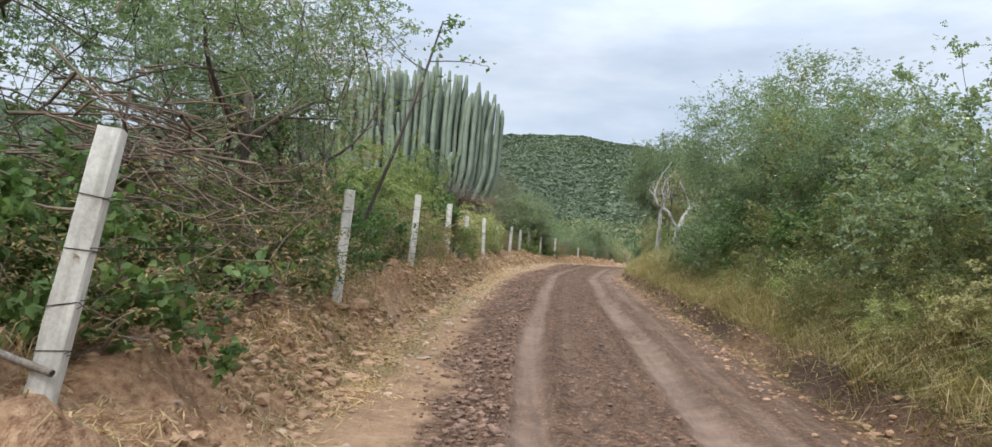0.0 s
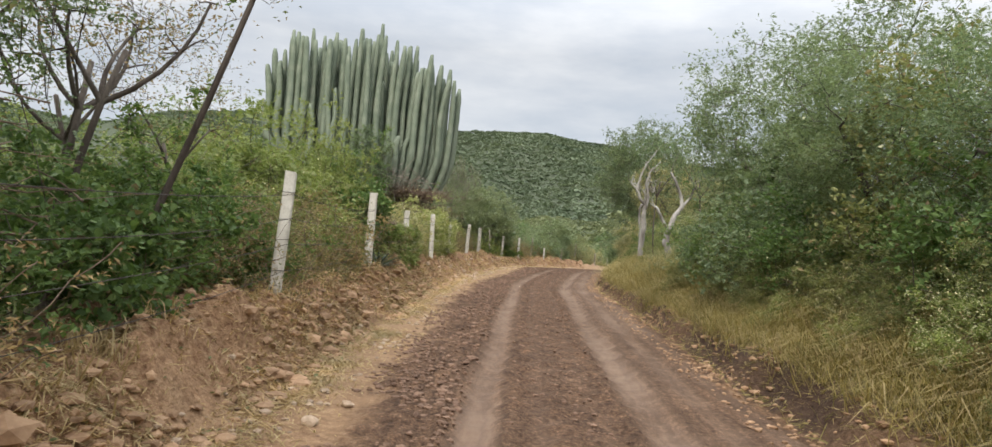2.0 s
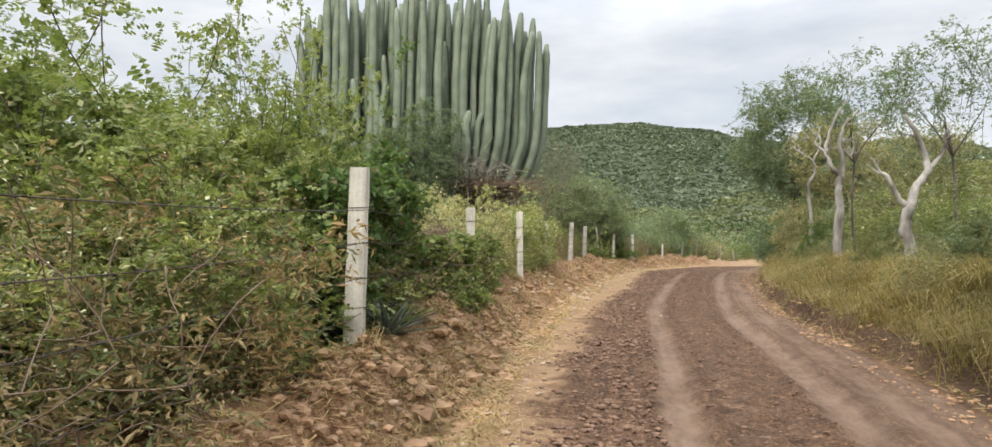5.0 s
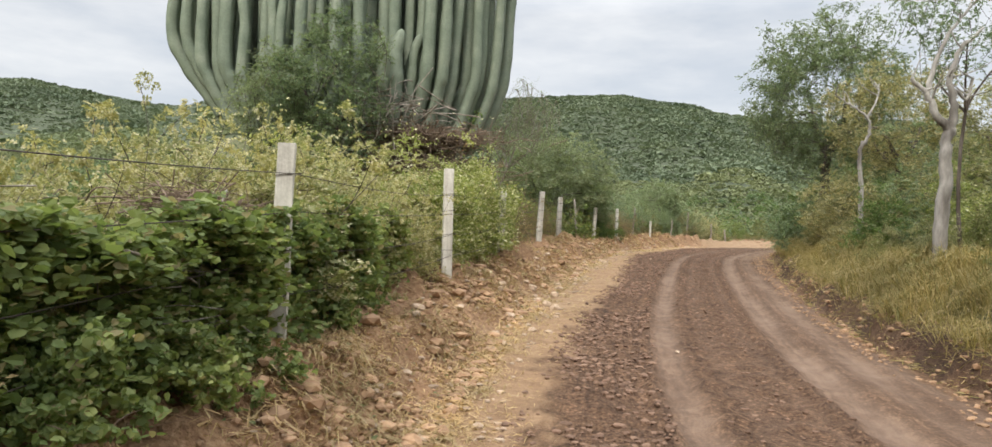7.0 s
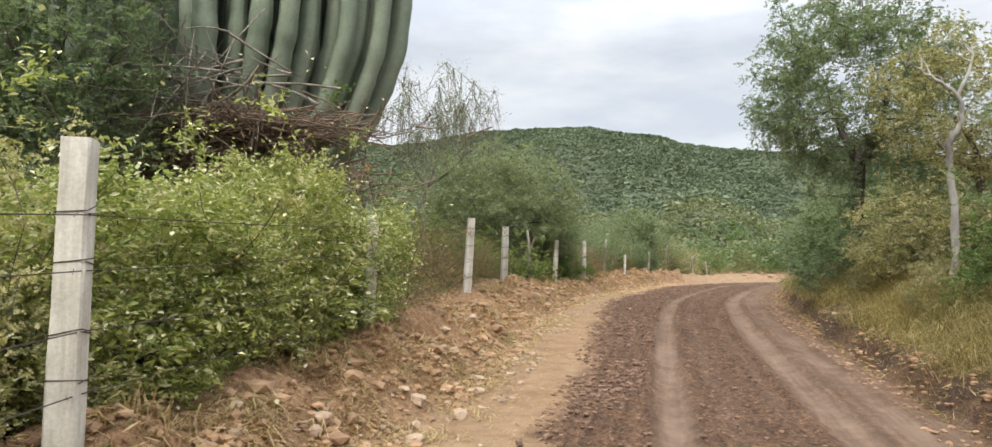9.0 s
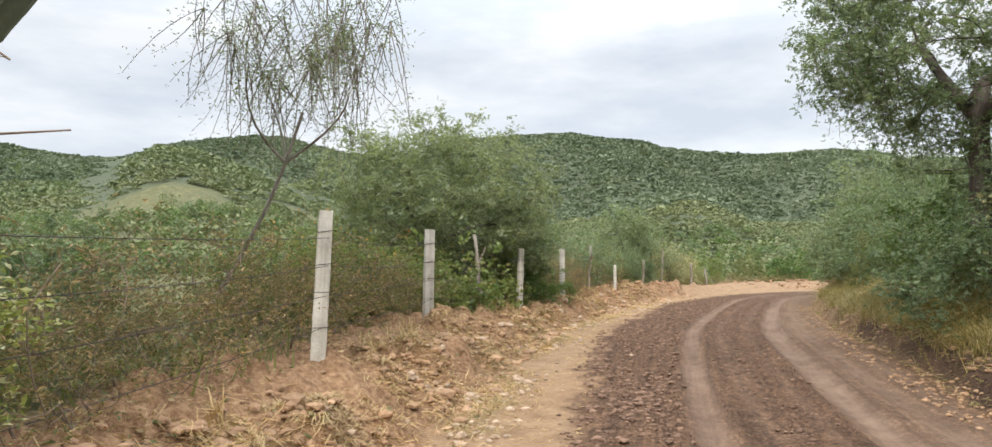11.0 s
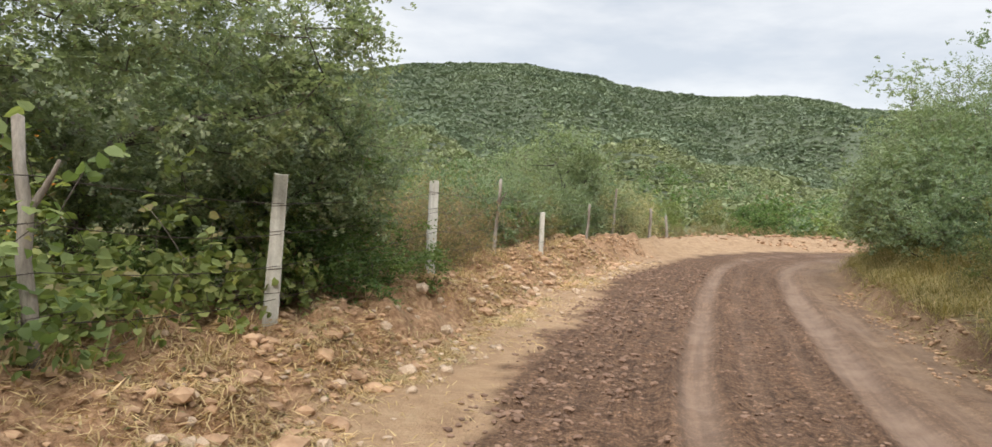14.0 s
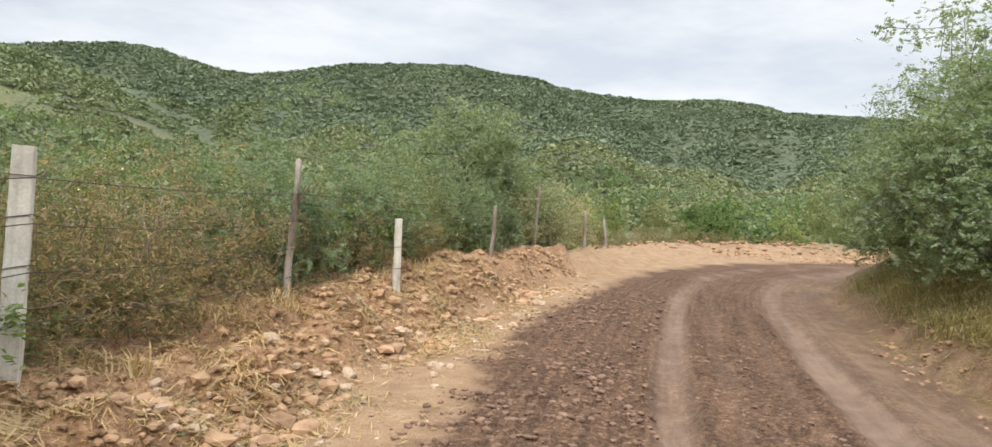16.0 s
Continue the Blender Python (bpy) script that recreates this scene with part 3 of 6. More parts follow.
def ground_z(x, y, detail=True):
    shape = np.shape(x)
    x, y = np.ravel(np.asarray(x, float)), np.ravel(np.asarray(y, float))
    cy, u = along(x, y)
    base = road_z(cy)
    gl, sl, fe, re, bank = gravel_edge(cy), shoulder_edge(cy), fence_edge(cy), right_edge(cy), bank_rise(cy)
    near = 1 - step(9, 40, abs(u))
    left = bank * step(0, 1, (sl - u) / np.maximum(sl - fe, 0.5) * 0.85)
    left = left * (1 - 0.35 * step(0.5, 4, fe - u)) + 0.10 * np.exp(-((u - sl + 0.55) / 0.35) ** 2)
    rw = wave(x, y, 0.9, 3)
    ru = u - re - 0.14 * wave(x, y, 2.1, 8) - 0.05 * wave(x, y, 6, 9)
    right = (0.32 + 0.06 * rw) * step(0.0, 0.28, ru) + (0.68 + 0.12 * rw) * step(0.15, 1.9, ru) - 0.05 * np.exp(-((u - re + 0.1) / 0.25) ** 2)
    h = left * (1 - step(0, 0.6, u + 1)) * (1 - 0.85 * step(66, 72, cy)) + right
    h = h + (0.55 + 0.15 * rw) * np.exp(-((u + 6.4) / 1.3) ** 2) * step(68, 74, cy)
    z = base + h * near + 0.35 * (1 - near)
    plain = np.clip(y, -60, 110)
    z = z * near + (1 - near) * (road_z(plain) + 0.4)
    if detail:
        wob = 0.05 * wave(cy, cy * 0.3, 0.5, 12)
        rut = 0
        for c, wd, dp in ((-0.88, 0.17, 0.055), (0.88, 0.20, 0.060), (1.55, 0.15, 0.026), (-0.35, 0.11, 0.020), (0.1, 0.10, 0.018), (0.45, 0.09, 0.016), (1.25, 0.10, 0.02), (-1.35, 0.12, 0.02)):
            q = (u - c - wob) / wd
            rut = rut - dp * np.exp(-q ** 4) + dp * 0.55 * np.exp(-((abs(q) - 1.55) / 0.4) ** 2)
        grit = 0.013 * wave(x, y, 14, 21) + 0.009 * wave(x, y, 33, 22)
        gm = step(gl - 0.25, gl + 0.15, u) * (1 - step(re - 0.2, re + 0.2, u))
        z = z + rut * gm + grit * gm * (1 + 0.9 * (u < -0.9))
        lm = step(0, 0.5, sl - u) * near
        rough = np.abs(wave(x, y, 3.6, 31)) * 0.27 + 0.095 * wave(x, y, 8, 32) + 0.04 * wave(x, y, 21, 33)
        z = z + lm * rough * (1 - 0.6 * step(0.8, 2.5, fe - u)) - 0.05 * lm
        rm = step(0, 0.8, u - re) * near
        z = z + rm * (0.06 * wave(x, y, 3.4, 41) + 0.03 * wave(x, y, 9, 42))
        z = z + near * 0.012 * wave(x, y, 5, 51)
    return (z + hill_z(x, y)).reshape(shape)


def gz(x, y):
    return float(ground_z(np.array([x]), np.array([y]))[0])


def axis(lo, a, b, hi, fine, grow):
    """Coordinates: fine steps from a to b, growing outwards to lo and hi."""
    out = list(np.arange(a, b, fine))
    s_, v = fine, b
    while v < hi:
        out.append(v)
        s_ = min(s_ * grow, 45)
        v += s_
    s_, v = fine, a
    while v > lo:
        s_ = min(s_ * grow, 45)
        v -= s_
        out.insert(0, v)
    return np.array(out)


def meadow_patch(x, y):
    """Open fields at the foot of the hills."""
    dx, dy = np.asarray(x) - 4.0, np.asarray(y) - 38.0
    rr, az = np.hypot(dx, dy), np.degrees(np.arctan2(dx, dy))
    a = step(0.9, 0.6, np.hypot((az + 27) / 7, (rr - 205) / 42) + 0.15 * wave(dx, dy, 0.06, 67))
    b = step(0.9, 0.6, np.hypot((az + 16.5) / 2.2, (rr - 260) / 26) + 0.15 * wave(dx, dy, 0.06, 68))
    return np.maximum(a, b)


def make_ground():
    xs = axis(-1900, -3.4, 12.0, 1900, 0.09, 1.08)
    ys = axis(-1500, 2.0, 60.0, 2100, 0.115, 1.08)
    gx, gy = np.meshgrid(xs, ys)
    fx, fy = gx.ravel(), gy.ravel()
    z = ground_z(fx, fy)
    nx, ny = len(xs), len(ys)
    i = np.arange(ny - 1)[:, None] * nx
    j = np.arange(nx - 1)[None, :]
    f = np.stack([i + j, i + j + 1, i + nx + j + 1, i + nx + j], -1).reshape(-1, 4)
    me = mesh_from("ground", np.stack([fx, fy, z], 1), f, M_GROUND, True)
    cy, u = along(fx, fy)
    gl, sl, fe, re = gravel_edge(cy), shoulder_edge(cy), fence_edge(cy), right_edge(cy)
    jag = 0.20 * wave(fx, fy, 2.6, 61) + 0.14 * wave(fx, fy, 9, 62)
    wob = 0.05 * wave(cy, cy * 0.3, 0.5, 12)
    gravel = step(gl - 0.22, gl + 0.18, u + jag) * (1 - step(re - 0.25, re + 0.15, u + jag))
    late = step(42, 54, cy)
    gravel = gravel * (1 - 0.38 * late * step(1.0, 1.5, u) * np.clip(0.8 + 0.5 * wave(fx, fy, 1.3, 70), 0, 1))
    patchy = 0.75 + 0.35 * wave(fx, fy, 1.1, 63)
    track = 0
    for c, wd, st in ((-0.88, 0.19, 0.95), (0.88, 0.22, 0.92), (1.15, 0.35, 0.25), (1.55, 0.16, 0.5), (-0.3, 0.10, 0.22), (0.35, 0.08, 0.2), (2.0, 0.2, 0.4)):
        track = track + st * np.exp(-((u - c - wob + 0.03 * jag) / wd) ** 4)
    track = track + 0.42 * step(12, 20, cy) * (1 - 0.4 * late) * step(1.1, 1.4, u) * (1 - step(re - 0.3, re, u)) * patchy
    track = track + late * 0.16 * step(0.7, 1.2, u) * (1 - step(re - 0.3, re, u)) * patchy
    track = np.clip(track * (0.82 + 0.25 * wave(fx, fy, 1.7, 64)), 0, 1) * gravel
    sand = step(sl - 0.35, sl + 0.1, u + jag) * (1 - step(gl - 0.1, gl + 0.4, u + jag)) * np.clip(0.55 + 0.45 * step(15, 40, cy) + 0.3 * wave(fx, fy, 0.9, 65), 0, 1)
    sand = np.maximum(sand, late * step(0.9, 1.3, u) * (1 - step(re - 0.1, re + 0.3, u + jag)))
    apron = step(64, 70, fy) * (1 - step(80, 84, fy)) * step(9, 13, fx) * (1 - step(24, 30, fx))
    sand = np.maximum(sand, apron * (1 - gravel * step(-2, -1, u)))
    dug = np.maximum(step(fe - 2.2, fe - 1.0, u + jag) * (1 - step(sl - 0.2, sl + 0.5, u)), step(re - 0.3, re + 0.1, u + jag) * (1 - step(re + 0.15, re + 0.7, u)))
    dug = np.maximum(dug, step(gl - 2.5, gl - 0.5, u) * (1 - step(re, re + 0.6, u)))
    rr = np.hypot(fx - 4, fy - 38)
    forest = step(95, 140, rr + 25 * wave(fx, fy, 0.03, 66)) * (1 - meadow_patch(fx, fy))
    # mask of the bank face that takes the damp soil and painted shade
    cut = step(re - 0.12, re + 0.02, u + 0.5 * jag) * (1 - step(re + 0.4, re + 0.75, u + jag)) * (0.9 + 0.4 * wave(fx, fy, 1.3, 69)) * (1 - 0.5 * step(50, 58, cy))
    lane = me.attributes.new("lane", "FLOAT_VECTOR", "POINT")
    lane.data.foreach_set("vector", np.stack([u, cy, 0 * u], 1).astype(np.float32).ravel())
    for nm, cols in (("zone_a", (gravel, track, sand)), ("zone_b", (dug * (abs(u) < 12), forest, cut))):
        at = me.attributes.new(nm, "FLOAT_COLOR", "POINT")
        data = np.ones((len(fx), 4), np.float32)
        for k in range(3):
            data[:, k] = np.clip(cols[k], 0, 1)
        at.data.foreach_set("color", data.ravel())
    return tagged(new("ground", me), "brown dirt road, dug earth banks and scrubby valley floor", "ground", kind="structure")


make_ground()


# ---- fence ----
# foot x, y; lean across and along the fence; height; thickness
POSTS = [(-2.20, 1.75, 0.13, 0.02, 1.66, 0.15), (-1.77, 6.99, 0.05, 0.05, 1.50, 0.13), (-1.48, 12.02, 0.03, 0.06, 1.50, 0.13), (-1.31, 18.50, 0.0, 0.0, 1.60, 0.17),
         (-1.10, 24.45, 0.0, 0.0, 1.45, 0.14), (-0.58, 29.97, -0.02, 0.03, 1.62, 0.15), (-0.09, 35.05, 0.02, 0.02, 1.36, 0.13), (0.72, 40.97, 0.03, 0.0, 1.50, 0.15),
         (1.40, 45.42, 0.01, 0.0, 1.45, 0.155), (3.07, 51.01, 0.03, 0.0, 1.50, 0.14), (4.50, 55.29, 0.02, 0.06, 1.42, 0.13), (6.95, 60.5, 0.0, 0.0, 1.0, 0.10)]


def post_mesh(h, w, r, seed):
    """A cast post with chipped edges, sunk a little into the soil."""
    bm = bmesh.new()
    n = 9
    rings = []
    for i in range(n):
        z = -0.25 + (h + 0.25) * i / (n - 1)
        k = w / 2 * (1.06 - 0.10 * i / (n - 1))
        c = 0.16 * k
        pts = [(k, -k + c), (k, k - c), (k - c, k), (-k + c, k), (-k, k - c), (-k, -k + c), (-k + c, -k), (k - c, -k)]
        rings.append([bm.verts.new((x + r.normal(0, 0.0022), y + r.normal(0, 0.0022), z + (r.normal(0, 0.006) if i == n - 1 else 0))) for x, y in pts])
    for a, b in zip(rings, rings[1:]):
        for j in range(8):
            bm.faces.new((a[j], a[(j + 1) % 8], b[(j + 1) % 8], b[j]))
    top = bm.verts.new((0, 0, h + 0.004))
    for j in range(8):
        bm.faces.new((rings[-1][j], rings[-1][(j + 1) % 8], top))
    me = bpy.data.meshes.new("shaft")
    bm.to_mesh(me)
    bm.free()
    me.materials.append(M_CONCRETE)
    return me


def tie_mesh(w, r):
    """A wire wound once round a post, with a twisted end."""
    k = w / 2 + 0.004
    pts = [(k, -k, 0), (k, k, 0.006), (-k, k, 0.012), (-k, -k, 0.0), (k, -k, 0.014), (k + 0.05, -k - 0.03, 0.02)]
    pts = [(x, y, z + r.normal(0, 0.008)) for x, y, z in pts]
    v, f = tube(pts, [0.0034] * 6, 5)
    return mesh_from("wire_tie", v, f, M_WIRE)


STRANDS = (0.30, 0.62, 0.93, 1.22)
POST_LINE = []
for i, (px, py, lx, ly, h, w) in enumerate(POSTS):
    r = rnd(100 + i)
    root = new("fence_post")
    root.matrix_world = pose(px, py, gz(px, py), -math.degrees(math.atan(ly)), math.degrees(math.atan(lx)), 12 + r.uniform(-9, 9))
    tagged(root, "weathered grey concrete fence post standing in the earth bank" if i not in (0, 2, 10) else "leaning grey concrete fence post in the earth bank", "fence post", "posts of the fence")
    part("shaft", post_mesh(h, w, r, i), root)
    for hz in STRANDS:
        if hz < h - 0.08:
            part("wire_tie", tie_mesh(w, r), root, "dark rusty wire tie", (0, 0, hz + r.normal(0, 0.02)))
    POST_LINE.append((px, py, gz(px, py), lx, ly, h))


def wooden_post(x, y, h, lx, ly, thick, label, fork=False, seed=0):
    r = rnd(seed)
    z = gz(x, y)
    pts = [(x + lx * h * t + r.normal(0, 0.012), y + ly * h * t + r.normal(0, 0.012), z - 0.2 + (h + 0.2) * t) for t in np.linspace(0, 1, 7)]
    v, f = tube(pts, thick / 2 * np.linspace(1.1, 0.75, 7) * r.uniform(0.9, 1.1, 7), 7)
    root = new("wooden_fence_post")
    tagged(root, label, "fence post", "posts of the fence")
    part("shaft", mesh_from("shaft", v, f, M_STICK, True), root)
    if fork:
        p = np.array(pts[4])
        v, f = tube(bend(p, p + np.array([0.16, 0.05, 0.34]), r, 0.1), np.linspace(0.03, 0.012, 5), 6)
        part("snag", mesh_from("snag", v, f, M_STICK, True), root)
    POST_LINE.append((x, y, z, lx, ly, h))


wooden_post(2.22, 48.6, 1.58, -0.10, 0.0, 0.10, "crooked grey wooden fence post with a snag", True, 5)
wooden_post(10.91, 70.27, 1.85, 0.05, 0.0, 0.12, "tall grey wooden fence post by the bend", False, 6)
wooden_post(12.05, 73.0, 1.25, -0.12, 0.0, 0.15, "short pale wooden fence post leaning at the bend", False, 7)
wooden_post(13.75, 75.0, 1.35, -0.03, 0.0, 0.15, "pale wooden fence post at the bend", False, 8)
wooden_post(16.1, 80.0, 1.3, -0.08, 0.0, 0.16, "pale wooden fence post past the bend", False, 9)
wooden_post(9.0, 65.5, 1.0, 0.06, 0.0, 0.09, "thin grey wooden fence post in the weeds", False, 10)
wooden_post(5.7, 58.6, 1.6, 0.05, 0.0, 0.08, "thin grey wooden fence post with a snag in the weeds", True, 11)


def leaning_pole():
    """A stripped pole that rests against the foot of the first post."""
    r = rnd(13)
    z = gz(-2.1, 1.7)
    pts = bend((-2.06, 1.62, z + 0.24), (-3.4, 1.9, z + 0.52), r, 0.01, 6)
    v, f = tube(pts, np.linspace(0.022, 0.03, 6), 8)
    root = tagged(new("wooden_pole"), "thin pale stripped pole resting against a fence post", "pole")
    part("shaft", mesh_from("shaft", v, f, M_STICK, True), root)


leaning_pole()


def wires():
    stops = sorted(POST_LINE, key=lambda p: p[1])
    stops = [p for p in stops if p[5] > 1.2]
    for k, hz in enumerate(STRANDS):
        r = rnd(300 + k)
        pts = []
        for a, b in zip(stops, stops[1:]):
            pa = np.array([a[0] + a[3] * hz + 0.075, a[1], a[2] + hz])
            pb = np.array([b[0] + b[3] * hz + 0.075, b[1], b[2] + hz])
            sag = r.uniform(0.02, 0.07)
            for t in np.linspace(0, 1, 10, endpoint=False):
                p = pa * (1 - t) + pb * t
                p[2] -= sag * 4 * t * (1 - t)
                pts.append(p)
        v, f = tube(pts, [0.0035] * len(pts), 4)
        root = tagged(new("barbed_wire"), "thin rusty barbed wire strung along the fence posts", "wire", "strands of the fence")
        part("strand", mesh_from("strand", v, f, M_WIRE), root)
        ch = []
        pts = np.array(pts)
        for i in range(len(pts) - 1):
            n = max(1, int(np.linalg.norm(pts[i + 1] - pts[i]) / 0.16))
            for t in (np.arange(n) + 0.5) / n:
                p = pts[i] * (1 - t) + pts[i + 1] * t
                d = r.normal(0, 1, 3)
                d *= 0.018 / np.linalg.norm(d)
                ch.append(tube([p - d, p + d], [0.002, 0.002], 3))
        v, f = join(ch)
        tagged(part("barbing", mesh_from("barbing", v, f, M_WIRE), root), kind="stuff")


wires()


# ---- plants ----
def skeleton(centres, roots, r, thick, taper=0.62):
    """Limbs that grow from the roots to every centre, each from the nearest limb already there."""
    nodes = [(np.array(p, float), rad) for p, rad in roots]
    chunks = []
    order = np.argsort([min(np.linalg.norm(c - n[0]) for n in nodes) for c in centres])
    for k in order:
        c = centres[k]
        best = min(nodes, key=lambda n: np.linalg.norm(c - n[0]) + max(0, n[0][2] - c[2]) * 1.5)
        rad = max(best[1] * taper, thick * 0.12)
        pts = bend(best[0], c, r, 0.10, 4)
        radii = np.linspace(rad, max(rad * 0.45, 0.004), 4)
        chunks.append(tube(pts, radii, 4))
        nodes += [(pts[1], radii[1]), (pts[2], radii[2]), (pts[3], radii[3])]
    return chunks


def crown_points(r, n, size, shape="dome", gap=0.25):
    """Clump centres filling a lumpy dome or ball of the given half sizes; lowest at z = 0 (dome) or centred (ball)."""
    out = []
    lobes = r.normal(size=(5, 3))
    lobes /= np.linalg.norm(lobes, axis=1)[:, None]
    while len(out) < n:
        d = r.normal(size=3)
        d /= np.linalg.norm(d)
        if shape == "dome" and d[2] < -0.05:
            d[2] = abs(d[2])
        k = 0.62 + 0.38 * max(0, np.max(lobes @ d)) + r.normal(0, 0.05)
        rad = k * (r.uniform(0.25, 1.0) ** 0.45)
        if r.uniform() < gap and rad > 0.75:
            continue
        out.append(d * rad * np.array(size))
    return np.array(out)


def scatter(r, centres, per, spread, droop=0.0):
    """Leaf places along short twigs that fan out from every clump centre."""
    n, k = len(centres), max(3, per // 7)
    sp = np.array(spread)
    d = r.normal(size=(n, k, 3))
    d[:, :, 2] -= droop
    d /= np.linalg.norm(d, axis=2)[:, :, None]
    ln = r.uniform(0.9, 2.3, (n, k, 1))
    q = np.arange(per) % k
    p = centres[:, None] + (d * ln)[:, q] * sp * r.uniform(0, 1, (n, per, 1)) ** 0.75 + r.normal(0, 0.15, (n, per, 3)) * sp
    return p.reshape(-1, 3)


def make_bush(seed, size, label, material, clumps=60, per=80, leaf=0.08, aspect=0.5, kind="leaf", spread=0.17, twigs=M_BARK, flowers=None, flower_n=0, wisps=0, category="bush", name="bush", low=True):
    """A shrub: many stems from the ground, leaves in clumps, uneven outline."""
    r = rnd(seed)
    root = tagged(new(name), label, category)
    c = crown_points(r, clumps, size)
    if low:
        c[:, 2] = np.maximum(c[:, 2], r.uniform(0.05, 0.35, clumps) * size[2])
    roots = [((r.normal(0, 0.12 * size[0]), r.normal(0, 0.12 * size[1]), -0.1), 0.03) for _ in range(5)]
    for _ in range(wisps):
        b = c[r.integers(len(c))]
        c = np.vstack([c, b + np.array([r.normal(0, 0.25), r.normal(0, 0.25), r.uniform(0.2, 0.6)])])
    v, f = join(skeleton(c, roots, r, 0.03))
    tagged(part("stem_mass", mesh_from("stem_mass", v, f, twigs, True), root), kind="stuff")
    pts = scatter(r, c, per, (spread, spread, spread * 0.8))
    pts[:, 2] = np.maximum(pts[:, 2], 0.02)
    if kind == "broad":
        v, f = broad_leaves(pts, leaf, r)
    else:
        v, f = leaf_quads(pts, leaf, r, aspect) if kind == "leaf" else fronds(pts, leaf, r)
    tagged(part("foliage", mesh_from("foliage", v, f, material), root), kind="stuff")
    if flowers is not None:
        top = c[r.integers(len(c), size=flower_n)] + r.normal(0, spread * 1.1, (flower_n, 3)) + np.array([0, 0, spread * 0.5])
        top += top / (np.linalg.norm(top, axis=1)[:, None] + 1e-6) * 0.10
        v, f = leaf_quads(top, 0.042, r, 0.9, 0, 0.3, 0.7)
        tagged(part("blossoms", mesh_from("blossoms", v, f, flowers), root), kind="stuff")
    return root


def make_tree(seed, h, crown, crown_z, label, material, clumps=110, per=70, leaf=0.10, aspect=0.4, kind="leaf", trunk=0.16, lean=(0.0, 0.0), bark=M_BARK, spread=0.28, hang=0, gap=0.35, category="tree", forks=3):
    """A tree: tapered trunk that forks, limbs to every clump, a gapped crown; hang adds drooping sprays below it."""
    r = rnd(seed)
    root = tagged(new("tree"), label, category)
    top = np.array([lean[0] * h, lean[1] * h, crown_z * 0.72])
    tp = bend((0, 0, -0.2), top, r, 0.07, 7)
    v, f = tube(tp, np.linspace(trunk, trunk * 0.62, 7) * np.array([1.35, 1.08, 1, 1, 1, 1, 1]), 8)
    part("trunk", mesh_from("trunk", v, f, bark, True), root)
    c = crown_points(r, clumps, crown, "ball", gap) + np.array([lean[0] * h, lean[1] * h, crown_z])
    roots = [(tp[-1], trunk * 0.8)]
    if forks:
        for k in range(forks):
            a = 6.28 * k / forks + r.uniform(-0.5, 0.5)
            q = tp[-1] + np.array([math.cos(a) * crown[0] * 0.45, math.sin(a) * crown[1] * 0.45, crown[2] * r.uniform(0.1, 0.5)])
            b = bend(tp[-2], q, r, 0.12, 6)
            v, f = tube(b, np.linspace(trunk * 0.62, trunk * 0.3, 6), 7)
            part("limb", mesh_from("limb", v, f, bark, True), root)
            roots += [(b[3], trunk * 0.42), (b[5], trunk * 0.34)]
    chunks = skeleton(c, roots, r, trunk * 0.5)
    sprays = []
    for _ in range(hang):
        b = c[r.integers(len(c))]
        q = b + np.array([r.normal(0, 0.35), r.normal(0, 0.35), -r.uniform(0.5, 1.6)])
        m = bend(b, q, r, 0.15, 6)
        chunks.append(tube(m, np.linspace(0.008, 0.003, 6), 4))
        sprays.append(np.repeat(m, 5, 0) + r.normal(0, 0.07, (30, 3)))
    v, f = join(chunks)
    tagged(part("branchwork", mesh_from("branchwork", v, f, bark, True), root), kind="stuff")
    pts = scatter(r, c, per, (spread, spread, spread * 0.8), 0.35)
    if sprays:
        pts = np.vstack([pts] + sprays)
    v, f = leaf_quads(pts, leaf, r, aspect, 0.2) if kind == "leaf" else fronds(pts, leaf, r, 3, 0.34, 0.35)
    tagged(part("crown", mesh_from("crown", v, f, material), root), kind="stuff")
    return root


def put(ob, y, u, turn=0.0, size=1.0, tall=None, sink=0.08):
    x, yy = spot(y, u)
    return put_xy(ob, x, yy, turn, size, tall, sink)


USED = set()


def put_xy(ob, x, y, turn=0.0, size=1.0, tall=None, sink=0.08):
    """Plants a thing, or a copy of it once it stands, on the ground."""
    m = pose(x, y, gz(x, y) - sink, 0, 0, turn)
    full = (size, size, tall or size)
    if ob.name in USED:
        return copy_thing(ob, m @ Matrix.Diagonal((*[a / b for a, b in zip(full, ob.scale)], 1)))
    USED.add(ob.name)
    ob.matrix_basis = m @ Matrix.Diagonal((*full, 1))
    return ob


def put_row(kinds, spots, seed):
    """Plants kinds in turn at (y, u, size) spots, each turned and sized a little differently."""
    r = rnd(seed)
    for i, (y, u, s_) in enumerate(spots):
        put(kinds[i % len(kinds)], y, u, r.uniform(0, 360), s_ * r.uniform(0.92, 1.08), s_ * r.uniform(0.9, 1.1))


